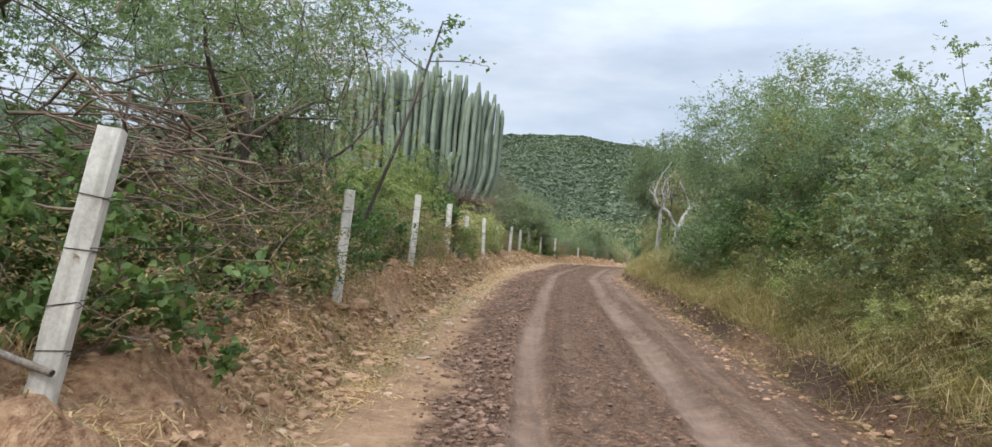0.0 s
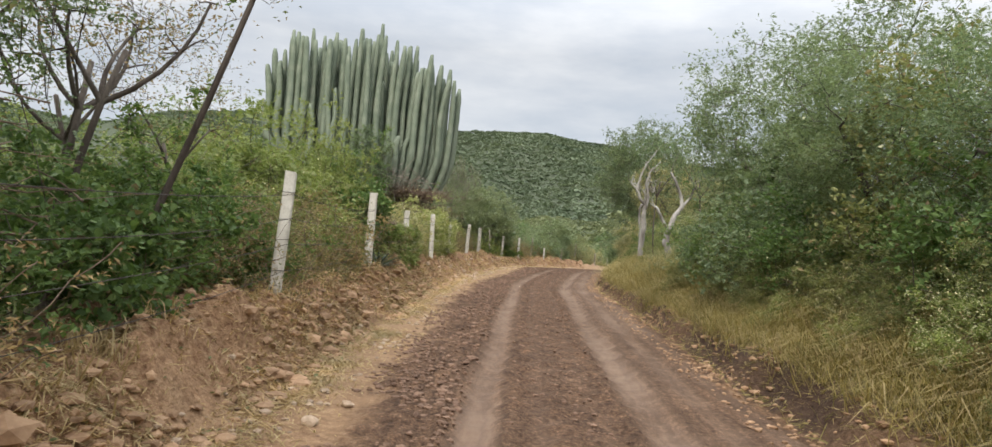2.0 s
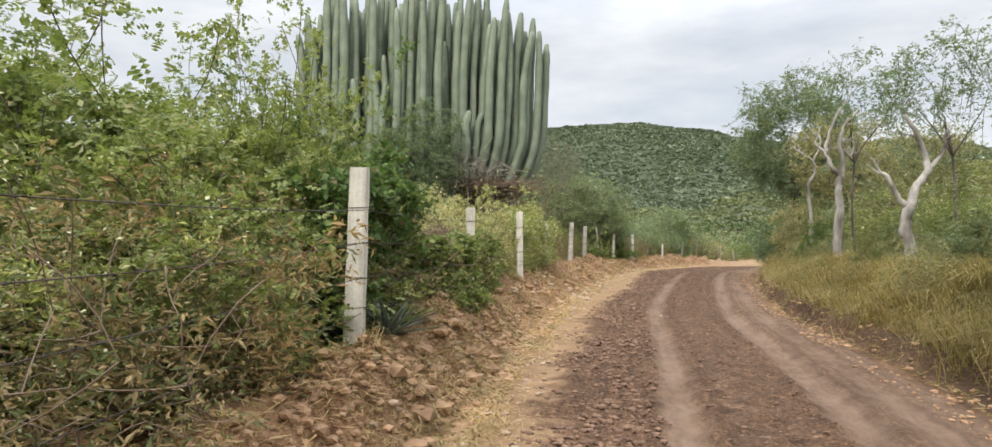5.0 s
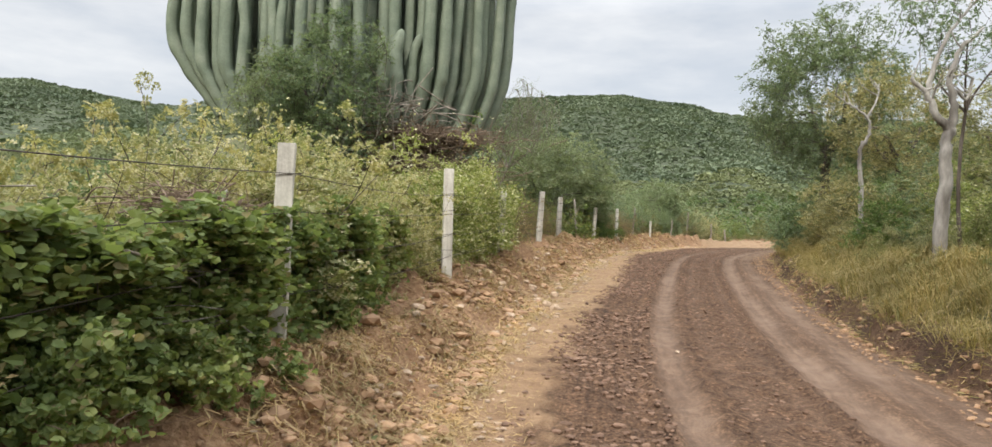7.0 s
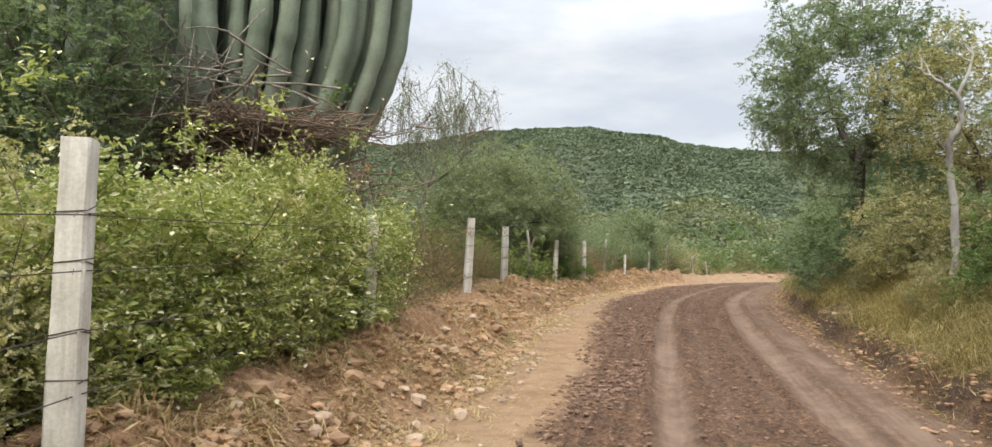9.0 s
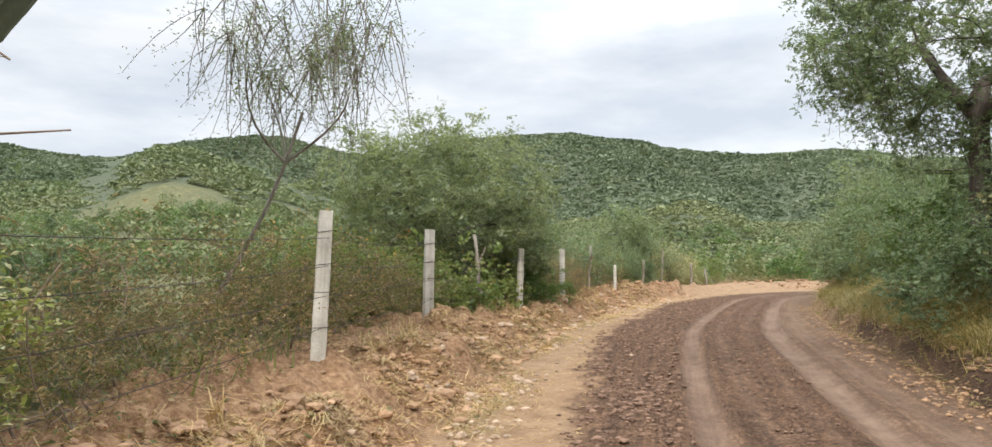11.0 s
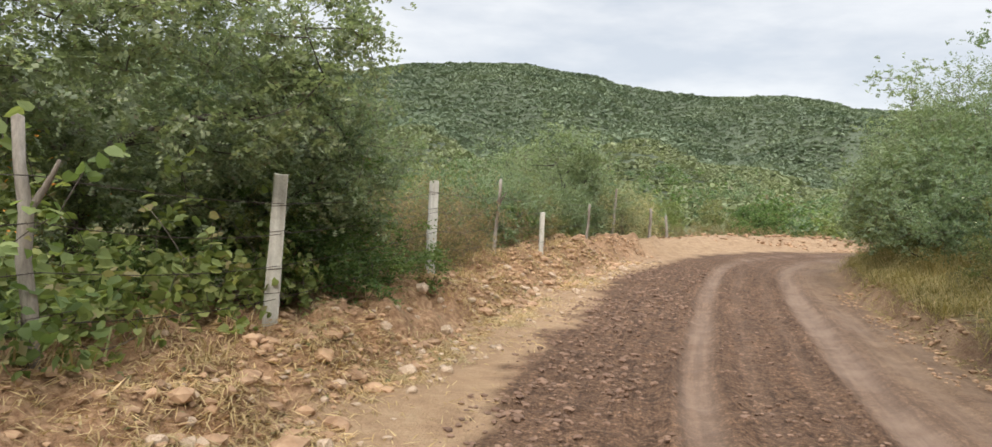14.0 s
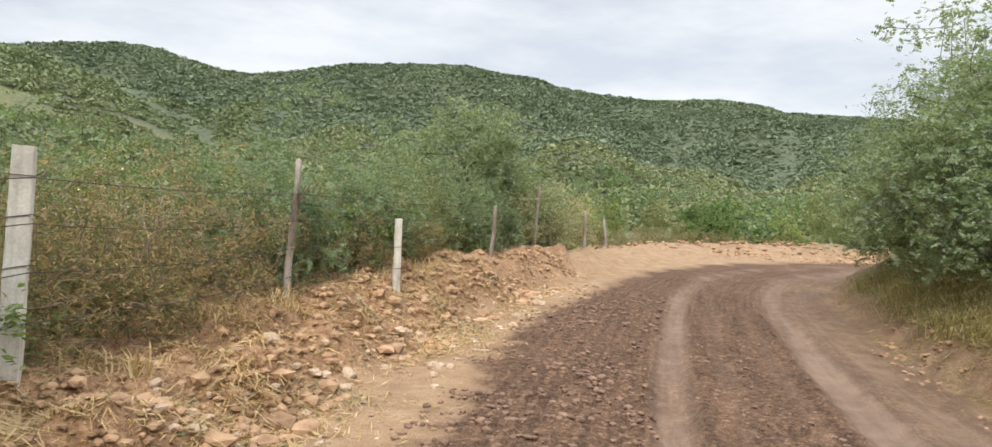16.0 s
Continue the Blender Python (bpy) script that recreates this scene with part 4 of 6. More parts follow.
def make_hedge(seed, length, depth, height, label, material, clumps=150, per=60, leaf=0.09, kind="broad", spread=0.15, twigs=M_TWIG):
    """A clipped-looking wall of leaves along a fence: stems in a row, leaf clumps thickest on the face and the top."""
    r = rnd(seed)
    root = tagged(new("hedge"), label, "hedge")
    y = r.uniform(-0.5, 0.5, clumps) * length
    top = height * (1 + 0.09 * np.sin(y * 2.3 + seed) + 0.06 * np.sin(y * 5.1))
    c = np.stack([r.uniform(-1, 1, clumps) * depth, y, r.uniform(0.08, 1.0, clumps) * top], 1)
    face, crest = r.uniform(0, 1, clumps) < 0.5, r.uniform(0, 1, clumps) < 0.3
    c[face, 0] = depth * r.uniform(0.7, 1.1, int(face.sum()))
    c[crest, 2] = top[crest] * r.uniform(0.88, 1.08, int(crest.sum()))
    roots = [((r.normal(0, depth * 0.4), yy, -0.1), 0.024) for yy in np.linspace(-0.45, 0.45, 9) * length]
    v, f = join(skeleton(c, roots, r, 0.03))
    tagged(part("stem_mass", mesh_from("stem_mass", v, f, twigs, True), root), kind="stuff")
    pts = scatter(r, c, per, (spread, spread, spread * 0.8))
    pts[:, 2] = np.maximum(pts[:, 2], 0.02)
    v, f = broad_leaves(pts, leaf, r) if kind == "broad" else leaf_quads(pts, leaf, r, 0.5)
    tagged(part("foliage", mesh_from("foliage", v, f, material), root), kind="stuff")
    return root


# archetypes
B_DARK = make_bush(1, (1.35, 1.35, 2.3), "dense dark green thorny bush in the hedgerow", M_DARK, 85, 84, 0.064, 0.55, wisps=12, name="thorn_bush")
B_DARK2 = make_bush(2, (1.2, 1.5, 1.9), "tangled dark green bush with dry stems", M_DARK, 70, 70, 0.075, kind="broad", twigs=M_TWIG, wisps=16, name="broadleaf_bush")
B_LIGHT = make_bush(3, (1.4, 1.4, 2.3), "fresh green feathery acacia bush", M_LIGHT, 100, 50, 0.082, kind="frond", wisps=20, spread=0.2, name="acacia_bush")
B_OLIVE = make_bush(4, (1.4, 1.4, 2.4), "olive green roadside bush with small leaves", M_OLIVE, 100, 84, 0.054, 0.5, flowers=M_PETAL, flower_n=110, wisps=26, name="small_leaved_bush")
B_MESQ = make_bush(5, (1.6, 1.6, 2.7), "grey green mesquite bush", M_MESQ, 125, 54, 0.082, kind="frond", wisps=24, spread=0.22, name="mesquite_bush")
B_FLOWER = make_bush(6, (1.25, 1.25, 1.75), "yellow green flowering bush with tiny cream blossoms", M_FLOWERING, 80, 85, 0.068, 0.34, flowers=M_PETAL, flower_n=520, wisps=26, name="flowering_bush")
B_VINE = make_bush(7, (1.2, 1.2, 1.25), "hedge smothered in broad green vine leaves", M_VINE, 90, 62, 0.088, kind="broad", spread=0.16, twigs=M_TWIG, wisps=10, name="vine_bush")
B_BRAMBLE = make_bush(8, (1.3, 1.3, 1.4), "brown dry bramble tangle with few leaves", M_BROWN, 95, 26, 0.046, 0.35, twigs=M_TWIG, wisps=40, name="bramble")
B_TAN = make_bush(9, (1.6, 1.6, 2.8), "tan green half dry bush", M_TAN, 110, 50, 0.082, kind="frond", spread=0.22, wisps=16, name="half_dry_bush")
B_ORANGE = make_bush(10, (1.1, 1.1, 1.9), "green shrub dotted with orange flowers", M_LIGHT, 64, 70, 0.065, 0.5, flowers=M_ORANGE, flower_n=110, wisps=12, name="flowering_shrub")
B_RED = make_bush(11, (1.0, 1.0, 1.1), "dry reddish brown weeds", M_BROWN, 60, 45, 0.075, 0.25, twigs=M_TWIG, wisps=18, category="weeds", name="dry_shrub")
B_WEED = make_bush(12, (0.9, 0.9, 1.7), "pale yellow green feathery weeds gone to seed", M_PLUME, 60, 44, 0.075, kind="frond", wisps=22, spread=0.13, category="weeds", name="seeding_shrub")

# ---- west side, along the fence ----
put_row([B_DARK, B_DARK2], [(-4, -5.0, 1.1), (-1.5, -5.2, 1.15), (0.6, -4.9, 1.0), (3.0, -4.7, 1.05), (4.6, -5.4, 1.1), (6.0, -4.5, 0.9), (7.8, -4.9, 1.0), (9.4, -4.5, 0.9),
                              (11.0, -4.9, 1.1), (12.4, -5.3, 1.15), (13.0, -4.6, 0.8), (19.2, -5.0, 1.0), (20.0, -5.2, 1.05), (19.3, -6.6, 1.0), (2, -7.4, 1.3), (7, -7.6, 1.2), (11, -7.8, 1.1)], 11)
put(B_DARK, 20.2, -5.0, 40, 0.85, 1.25)
put(B_LIGHT, 20.2, -6.2, 100, 1.0, 1.5)
for i, (x, y, s_, h_) in enumerate([(-3.1, 20.6, 1.15, 1.9), (-2.7, 19.6, 1.0, 1.6), (-4.3, 20.8, 1.3, 1.95), (-4.6, 18.8, 1.3, 1.75)]):
    put_xy(B_LIGHT, x, y, 77 * i, s_, h_)
put_row([B_BRAMBLE], [(2.6, -4.1, 0.9), (4.4, -4.2, 1.2), (5.6, -4.2, 1.0), (11.5, -4.1, 1.0), (12.6, -4.1, 0.95), (13.6, -4.15, 0.9), (14.6, -4.2, 0.85), (15.6, -4.2, 0.8), (16.0, -4.5, 0.75), (6.6, -4.1, 1.05), (40.4, -6.1, 1.0), (41.6, -6.15, 1.05), (42.9, -6.15, 1.0), (44.1, -6.2, 0.95), (38.8, -6.1, 1.0), (45.3, -6.4, 0.8), (18.9, -4.7, 0.9), (19.5, -4.3, 0.9), (20.4, -4.55, 0.85), (39.5, -6.4, 1.0), (42.4, -6.5, 1.1), (44.2, -6.3, 0.9), (45.4, -6.2, 0.8), (36.6, -5.3, 0.9), (37.8, -6.0, 1.0)], 12)
put_row([B_LIGHT], [(14.4, -5.3, 1.0), (15.9, -5.6, 1.05), (17.4, -5.3, 1.05), (18.9, -5.5, 1.15), (19.9, -5.9, 1.25), (12.6, -5.6, 0.95), (16.0, -7.5, 1.3), (13.4, -7.4, 1.2), (3.8, -4.6, 0.7), (13.4, -4.55, 0.72), (16.0, -4.6, 0.8), (17.0, -4.5, 0.72), (18.6, -6.3, 1.5), (19.6, -5.6, 1.4), (20.4, -6.8, 1.5), (17.2, -6.2, 1.7), (17.9, -5.7, 1.55), (15.4, -6.6, 1.5)], 13)
H_VINE = make_hedge(44, 2.7, 0.36, 1.28, "hedge smothered in broad green vine leaves along the fence", M_VINE, 170, 90, 0.068)
H_DARK = make_hedge(45, 2.4, 0.42, 1.75, "dark leafy hedge with dry stems along the fence", M_DARK, 150, 50, 0.07)
H_BLOOM = make_hedge(46, 2.6, 0.42, 1.8, "loose yellow green flowering hedge along the fence", M_FLOWERING, 150, 70, 0.06, "leaf", 0.2)
put_xy(H_DARK, -1.78, 19.9, -2)
put_xy(H_VINE, -1.48, 22.9, -2, 1.0, 0.66)
put_xy(H_VINE, -1.40, 25.4, -3, 1.0, 0.78)
put_xy(H_VINE, -1.38, 27.4, -5, 0.85, 0.72)
put_xy(H_BLOOM, -1.12, 31.6, -5, 0.95, 0.85)
put_xy(H_BLOOM, -0.80, 33.9, -5, 0.9, 1.0)
put_xy(H_BLOOM, -0.35, 36.4, -5, 0.8, 0.75)
for i, (x, y, s_, h_) in enumerate([(-2.5, 23.4, 0.8, 0.95), (-2.3, 25.2, 0.8, 1.05), (-3.4, 24.6, 1.0, 1.0), (-2.2, 26.8, 0.8, 1.15), (-3.3, 27.4, 1.0, 1.15), (-4.6, 25.8, 1.1, 1.0), (-2.1, 28.6, 0.8, 1.15), (-2.9, 29.4, 1.0, 1.25), (-5.4, 28.4, 1.2, 1.1), (-2.6, 22.2, 0.7, 0.8), (-4.2, 23.0, 1.0, 0.85), (-1.15, 28.7, 0.6, 0.75), (-1.0, 29.5, 0.5, 0.7), (-1.7, 28.2, 0.7, 1.0), (-1.5, 29.6, 0.7, 1.05), (-1.95, 22.6, 0.6, 0.85), (-1.85, 24.0, 0.6, 0.9), (-1.8, 25.0, 0.6, 0.95), (-1.75, 26.2, 0.65, 1.0), (-1.7, 27.2, 0.65, 1.0), (-1.3, 27.6, 0.6, 0.85)]):
    put_xy(B_WEED, x, y, 83 * i, s_, h_)
put_row([B_VINE], [(22.6, -5.9, 1.0), (24.6, -6.2, 1.0), (21.7, -4.15, 0.5), (22.4, -4.2, 0.5), (23.2, -4.2, 0.45), (25.2, -4.35, 0.4), (26.3, -4.4, 0.4)], 14)
B_LEGGY = make_bush(13, (0.7, 0.8, 1.25), "leggy shrub with a few broad pale leaves by the fence", M_VINE, 30, 13, 0.105, kind="broad", spread=0.2, wisps=14, name="leggy_shrub")
put_row([B_LEGGY], [(48.2, -5.35, 1.0), (47.0, -5.5, 0.9), (49.4, -5.3, 0.9), (50.4, -5.35, 0.8), (46.2, -5.6, 0.8)], 64)
put_row([B_FLOWER], [(27.8, -5.9, 0.95), (29.2, -5.5, 1.0), (30.8, -5.4, 1.1), (32.2, -5.5, 1.2), (33.5, -5.5, 1.3), (29.6, -6.9, 1.1), (32.0, -7.2, 1.3), (34.8, -5.6, 1.1), (36.0, -6.2, 1.0), (35.0, -7.0, 1.2), (34.2, -5.1, 0.95), (31.6, -5.0, 0.95), (27.0, -7.0, 1.0)], 15)
put_row([B_WEED], [(22.4, -6.6, 0.49), (23.4, -6.0, 0.50), (24.4, -6.8, 0.77), (25.0, -4.9, 1.15), (25.6, -5.2, 1.1), (24.2, -5.3, 0.9), (25.4, -6.1, 0.70), (26.4, -6.6, 0.77), (27.0, -6.0, 0.70), (28.6, -6.4, 0.77), (24.8, -5.6, 0.66), (26.0, -7.6, 0.77), (23.0, -7.8, 0.59), (30.4, -6.2, 1.20), (31.2, -5.6, 1.20), (28.4, -5.2, 0.9), (29.6, -4.95, 0.8), (30.2, -5.2, 0.95), (32.4, -5.0, 0.85), (33.2, -5.2, 0.95), (27.4, -5.2, 0.9), (34.0, -5.6, 1.1), (28.2, -8.2, 0.77), (22.6, -9.2, 0.63), (25.2, -9.4, 0.77)], 19)
put_row([B_ORANGE], [(17.3, -4.75, 0.75), (16.5, -4.6, 0.8), (46.8, -6.7, 1.15), (45.2, -7.6, 1.2), (48.6, -7.0, 1.0), (46.4, -8.8, 1.3), (43.4, -8.2, 1.0), (44.6, -6.9, 0.9)], 16)
for i, (x, y, s_, h_) in enumerate([(0.1, 46.2, 0.85, 0.95), (-0.7, 47.0, 0.95, 1.0), (0.7, 47.5, 0.75, 0.8), (-0.4, 45.2, 0.8, 0.8), (-1.6, 46.0, 1.0, 0.95), (-1.2, 48.4, 1.1, 1.0)]):
    put_xy(B_ORANGE, x, y, 91 * i, s_, h_)
put_row([B_FLOWER, B_TAN], [(15.2, -4.8, 0.8), (16.1, -4.95, 0.7), (16.9, -5.0, 0.9), (17.6, -5.1, 0.65), (14.4, -4.7, 0.7)], 39)
put_row([B_RED], [(16.2, -4.4, 1.15), (17.0, -4.6, 1.2), (15.4, -4.3, 1.0), (14.6, -4.4, 0.9), (57.0, -6.0, 0.9), (59.4, -5.7, 0.8), (62.0, -5.6, 0.8), (54.0, -5.9, 0.9), (55.3, -6.0, 1.0), (55.0, -7.2, 1.1)], 17)
for i, (x, y, s_, kind_) in enumerate([(4.5, 58.2, 0.95, B_BRAMBLE), (3.9, 56.4, 1.0, B_BRAMBLE), (6.2, 62.4, 0.8, B_BRAMBLE), (6.9, 64.2, 0.75, B_BRAMBLE), (10.9, 71.6, 1.0, B_TAN), (11.6, 72.6, 1.05, B_BRAMBLE), (5.2, 59.8, 0.9, B_MESQ), (5.9, 61.4, 0.7, B_DARK2), (6.7, 63.2, 0.66, B_MESQ), (7.5, 65.0, 0.7, B_OLIVE), (8.3, 66.6, 0.75, B_MESQ), (9.3, 68.4, 0.85, B_MESQ), (10.0, 71.2, 0.95, B_MESQ), (7.6, 68.4, 1.0, B_MESQ), (4.2, 60.6, 0.8, B_OLIVE), (3.4, 58.6, 0.9, B_BRAMBLE), (5.4, 64.0, 0.8, B_DARK2), (2.6, 60.4, 0.8, B_TAN), (11.6, 74.4, 0.7, B_BRAMBLE), (12.4, 75.6, 0.8, B_TAN)]):
    put_xy(kind_, x, y, 67 * i, s_)
put_row([B_OLIVE, B_MESQ, B_LIGHT], [(56.4, -7.6, 0.7), (58.6, -6.7, 0.6), (60.0, -6.3, 0.62), (61.6, -6.3, 0.6), (62.8, -7.6, 0.85), (64.2, -6.2, 0.65), (58.0, -8.8, 0.8), (61.0, -9.0, 0.85)], 20)
put_row([B_DARK2, B_OLIVE], [(61.8, -6.6, 0.75), (63.6, -6.8, 0.8), (65.6, -6.9, 0.8), (50.6, -5.7, 0.5), (60.4, -6.0, 0.6)], 18)
for i, (x, y, s_) in enumerate([(3.2, 52.9, 0.85), (2.6, 52.6, 0.9), (1.6, 53.4, 1.0), (3.55, 54.0, 0.88), (2.7, 54.4, 0.95), (0.4, 50.2, 0.7), (1.6, 50.8, 0.6)]):
    put_xy(B_DARK, x, y, 71 * i, s_, s_ * 0.8)

T_THICK = make_tree(21, 5.0, (2.2, 2.2, 1.7), 3.6, "dark spreading thorn tree above the hedge", M_MESQ, 210, 32, 0.082, kind="frond", trunk=0.075, gap=0.3, spread=0.24, hang=30)
put_xy(T_THICK, -3.0, 6.5, 20)
put_xy(T_THICK, -4.6, 3.4, 140, 1.05)
put_xy(T_THICK, -5.4, 9.4, 250, 1.1)
put_xy(T_THICK, -3.9, 8.3, 80, 0.95)
T_BARE = make_tree(22, 5.0, (1.7, 1.6, 1.5), 3.9, "thin half bare tree with dark twisting limbs", M_BROWN, 210, 7, 0.055, 0.5, trunk=0.05, lean=(0.06, 0.03), gap=0.35)
put_xy(T_BARE, -3.2, 10.6, 0)
put_xy(T_BARE, -4.4, 12.8, 200, 0.95)
put_xy(T_BARE, -3.0, 8.2, 120, 0.9)
put_xy(T_BARE, -3.8, 11.4, 60, 1.05)
put_xy(T_BARE, -4.2, 9.6, 300, 1.0)
put_xy(T_BARE, -3.4, 13.6, 150, 0.8)
T_SMALLC = make_tree(23, 5.4, (1.45, 1.2, 2.1), 3.7, "feathery grey green mesquite growing against the giant cactus", M_GREYLEAF, 160, 60, 0.09, kind="frond", trunk=0.08, spread=0.24, hang=60, gap=0.3)
put_xy(T_SMALLC, -4.25, 35.3, 0, 1.12)
put_xy(T_SMALLC, -5.6, 35.6, 120, 0.95)
put_xy(B_DARK, -1.9, 36.6, 30, 1.05, 1.25)
put_xy(B_DARK, -3.6, 36.6, 130, 1.1, 1.3)
put_xy(B_BRAMBLE, -1.3, 36.0, 50, 0.9, 1.7)
put_xy(B_BRAMBLE, -2.7, 35.8, 150, 1.0, 1.8)
T_HANG = make_tree(24, 6.0, (1.7, 1.7, 1.3), 4.9, "slender sparse mesquite with hanging sprays", M_GREYLEAF, 90, 34, 0.055, 0.3, trunk=0.036, lean=(0.34, 0.0), bark=M_STICK, spread=0.25, hang=210, gap=0.5)
put_xy(T_HANG, -2.3, 43.6, 0)
T_BIG = make_tree(25, 5.3, (3.4, 3.0, 2.5), 2.9, "broad dark green mesquite tree behind the fence", M_GREYLEAF, 440, 68, 0.125, kind="frond", trunk=0.12, spread=0.34, hang=30, gap=0.2)
put_xy(T_BIG, 0.75, 51.9, 0)
put_xy(T_BIG, 2.45, 53.5, 140, 0.64)
put_row([B_MESQ], [(54.0, -9.4, 1.0), (57.0, -9.4, 1.1), (50.6, -9.2, 0.8), (39.2, -9.6, 0.9), (41.4, -9.9, 1.0)], 26)
T_BEND = make_tree(27, 4.4, (2.3, 2.2, 1.8), 2.5, "pale green thorn tree by the bend", M_MESQ, 150, 56, 0.12, kind="frond", trunk=0.12, spread=0.3, gap=0.2)
put_xy(T_BEND, 9.0, 70.6, 0, 1.12)
for i, (x, y, s_, h_, kind_) in enumerate([(9.8, 72.2, 1.45, 1.5, B_MESQ), (8.2, 69.4, 1.1, 1.15, B_MESQ), (10.9, 73.6, 1.2, 1.25, B_MESQ), (7.3, 66.8, 0.95, 0.95, B_MESQ), (12.6, 76.8, 1.25, 1.05, B_TAN), (6.6, 64.4, 0.8, 0.8, B_DARK2), (8.9, 67.8, 0.7, 0.65, B_BRAMBLE), (9.9, 69.9, 0.75, 0.7, B_TAN), (6.3, 62.3, 0.75, 0.75, B_MESQ)]):
    put_xy(kind_, x, y, 59 * i, s_, h_)
for i, (x, y, s_, h_) in enumerate([(4.2, 56.8, 0.9, 1.15), (3.2, 57.4, 1.0, 1.2), (4.9, 58.6, 0.9, 1.1), (2.2, 58.2, 1.1, 1.2), (3.9, 59.4, 1.0, 1.2), (1.0, 58.8, 1.2, 1.2), (5.6, 60.2, 0.8, 1.0), (2.8, 60.6, 1.1, 1.2), (-0.4, 57.6, 1.2, 1.2), (4.9, 62.0, 1.0, 1.1), (5.2, 57.6, 0.7, 0.8), (4.6, 57.2, 0.7, 0.9), (6.2, 60.9, 0.6, 0.7), (7.1, 62.6, 0.6, 0.7)]):
    put_xy(B_RED if i % 2 else B_BRAMBLE, x, y, 73 * i, s_, h_)
put_xy(B_TAN, 13.0, 77.6, 0, 1.15)
put_xy(B_TAN, 14.8, 81.5, 80, 1.1)
put_xy(B_MESQ, 7.4, 66.2, 60, 0.75)
put_xy(B_MESQ, 10.2, 75.0, 160, 1.0)
put_xy(B_MESQ, 6.0, 73.0, 90, 1.1)


def leaning_stem():
    """A dark bare stem that leans over the fence from the thicket."""
    r = rnd(28)
    z = gz(-2.4, 10.0)
    root = tagged(new("leaning_stem"), "dark bare stem leaning out over the fence", "tree")
    pts = np.array([(-2.4, 10.0, z - 0.1), (-2.1, 10.0, 1.0), (-1.73, 10.0, 2.1), (-1.45, 10.0, 3.0), (-1.22, 10.0, 3.8), (-1.0, 10.05, 4.7)])
    v, f = tube(pts, [0.036, 0.034, 0.031, 0.028, 0.024, 0.016], 7)
    part("stem", mesh_from("stem", v, f, M_BARK, True), root)
    for k in range(9):
        b = pts[3] + (pts[5] - pts[3]) * r.uniform(0, 1)
        e = b + np.array([r.normal(0.1, 0.5), r.normal(0, 0.4), r.uniform(-0.2, 0.5)])
        m = bend(b, e, r, 0.12, 5)
        v, f = tube(m, np.linspace(0.012, 0.004, 5), 4)
        branch = part("side_branch", mesh_from("side_branch", v, f, M_BARK, True), root)
        v, f = leaf_quads(np.repeat(m[2:], 5, 0) + r.normal(0, 0.07, (15, 3)), 0.10, r, 0.7)
        tagged(part("foliage", mesh_from("foliage", v, f, M_DARK), branch), kind="stuff")


leaning_stem()

# ---- east side ----
put_row([B_OLIVE, B_DARK, B_OLIVE, B_MESQ], [(1, 5.6, 1.2), (3.4, 5.4, 1.2), (5.4, 5.2, 1.2), (7.4, 5.0, 1.25), (9.2, 5.2, 1.3), (11.2, 5.1, 1.35), (13.0, 5.0, 1.4), (5.0, 7.2, 1.4), (8.6, 7.2, 1.5), (12.0, 7.4, 1.7)], 31)
put_row([B_DARK, B_MESQ], [(15.2, 4.6, 1.2), (17.0, 4.5, 1.2), (19.0, 4.5, 1.15), (21.0, 4.5, 1.1), (22.8, 4.8, 1.0)], 32)
put_row([B_FLOWER, B_OLIVE, B_WEED], [(2.6, 3.6, 0.5), (4.0, 3.5, 0.42), (5.2, 3.7, 0.5), (6.3, 3.5, 0.45), (7.4, 3.7, 0.5), (8.7, 3.5, 0.4), (9.9, 3.6, 0.5), (11.2, 3.5, 0.42), (12.6, 3.6, 0.48), (14.2, 3.5, 0.4), (16.0, 3.6, 0.45), (18.2, 3.6, 0.4)], 36)
put_row([B_OLIVE], [(10.0, 4.1, 0.65), (14.0, 4.0, 0.6), (6.6, 4.1, 0.65), (17.6, 4.0, 0.6), (3.6, 4.2, 0.65), (8.4, 4.1, 0.6), (12.0, 4.1, 0.6), (15.6, 4.0, 0.55), (19.4, 4.0, 0.6), (21.4, 4.2, 0.6), (27.0, 5.2, 0.55), (33.6, 5.2, 0.6), (36.4, 5.0, 0.6), (39.6, 5.0, 0.6), (31.2, 4.9, 0.5)], 33)
put_row([B_LIGHT, B_FLOWER, B_OLIVE, B_RED], [(2.2 + 1.05 * k, 3.25 + 0.35 * (k % 3), 0.26 + 0.06 * (k % 4)) for k in range(20)], 65)
T_RIGHT = make_tree(33, 6.6, (3.0, 2.8, 2.8), 3.5, "tall dark mesquite tree on the bank", M_MESQ, 350, 78, 0.085, kind="frond", trunk=0.14, spread=0.32, gap=0.25)
put(T_RIGHT, 16.4, 6.0, 0, 1.0)
put(T_RIGHT, 20.0, 5.2, 120, 1.02)
put(T_RIGHT, 11.4, 5.2, 240, 0.64)
put(T_RIGHT, 14.2, 4.7, 60, 0.68)
put(T_RIGHT, 24.0, 7.6, 300, 0.85)
put_row([B_FLOWER, B_TAN, B_LIGHT], [(26.0, 6.4, 1.2), (28.6, 6.9, 1.1), (31.0, 7.2, 1.3), (33.2, 6.6, 1.2), (35.2, 6.4, 1.0), (36.6, 7.2, 1.25), (38.6, 6.8, 1.2), (40.4, 6.4, 1.2), (42.0, 5.8, 1.0)], 34)
put_row([B_TAN], [(37.6, 6.2, 1.1), (41.2, 7.0, 1.4), (39.4, 8.2, 1.5), (43.6, 5.6, 0.9)], 35)
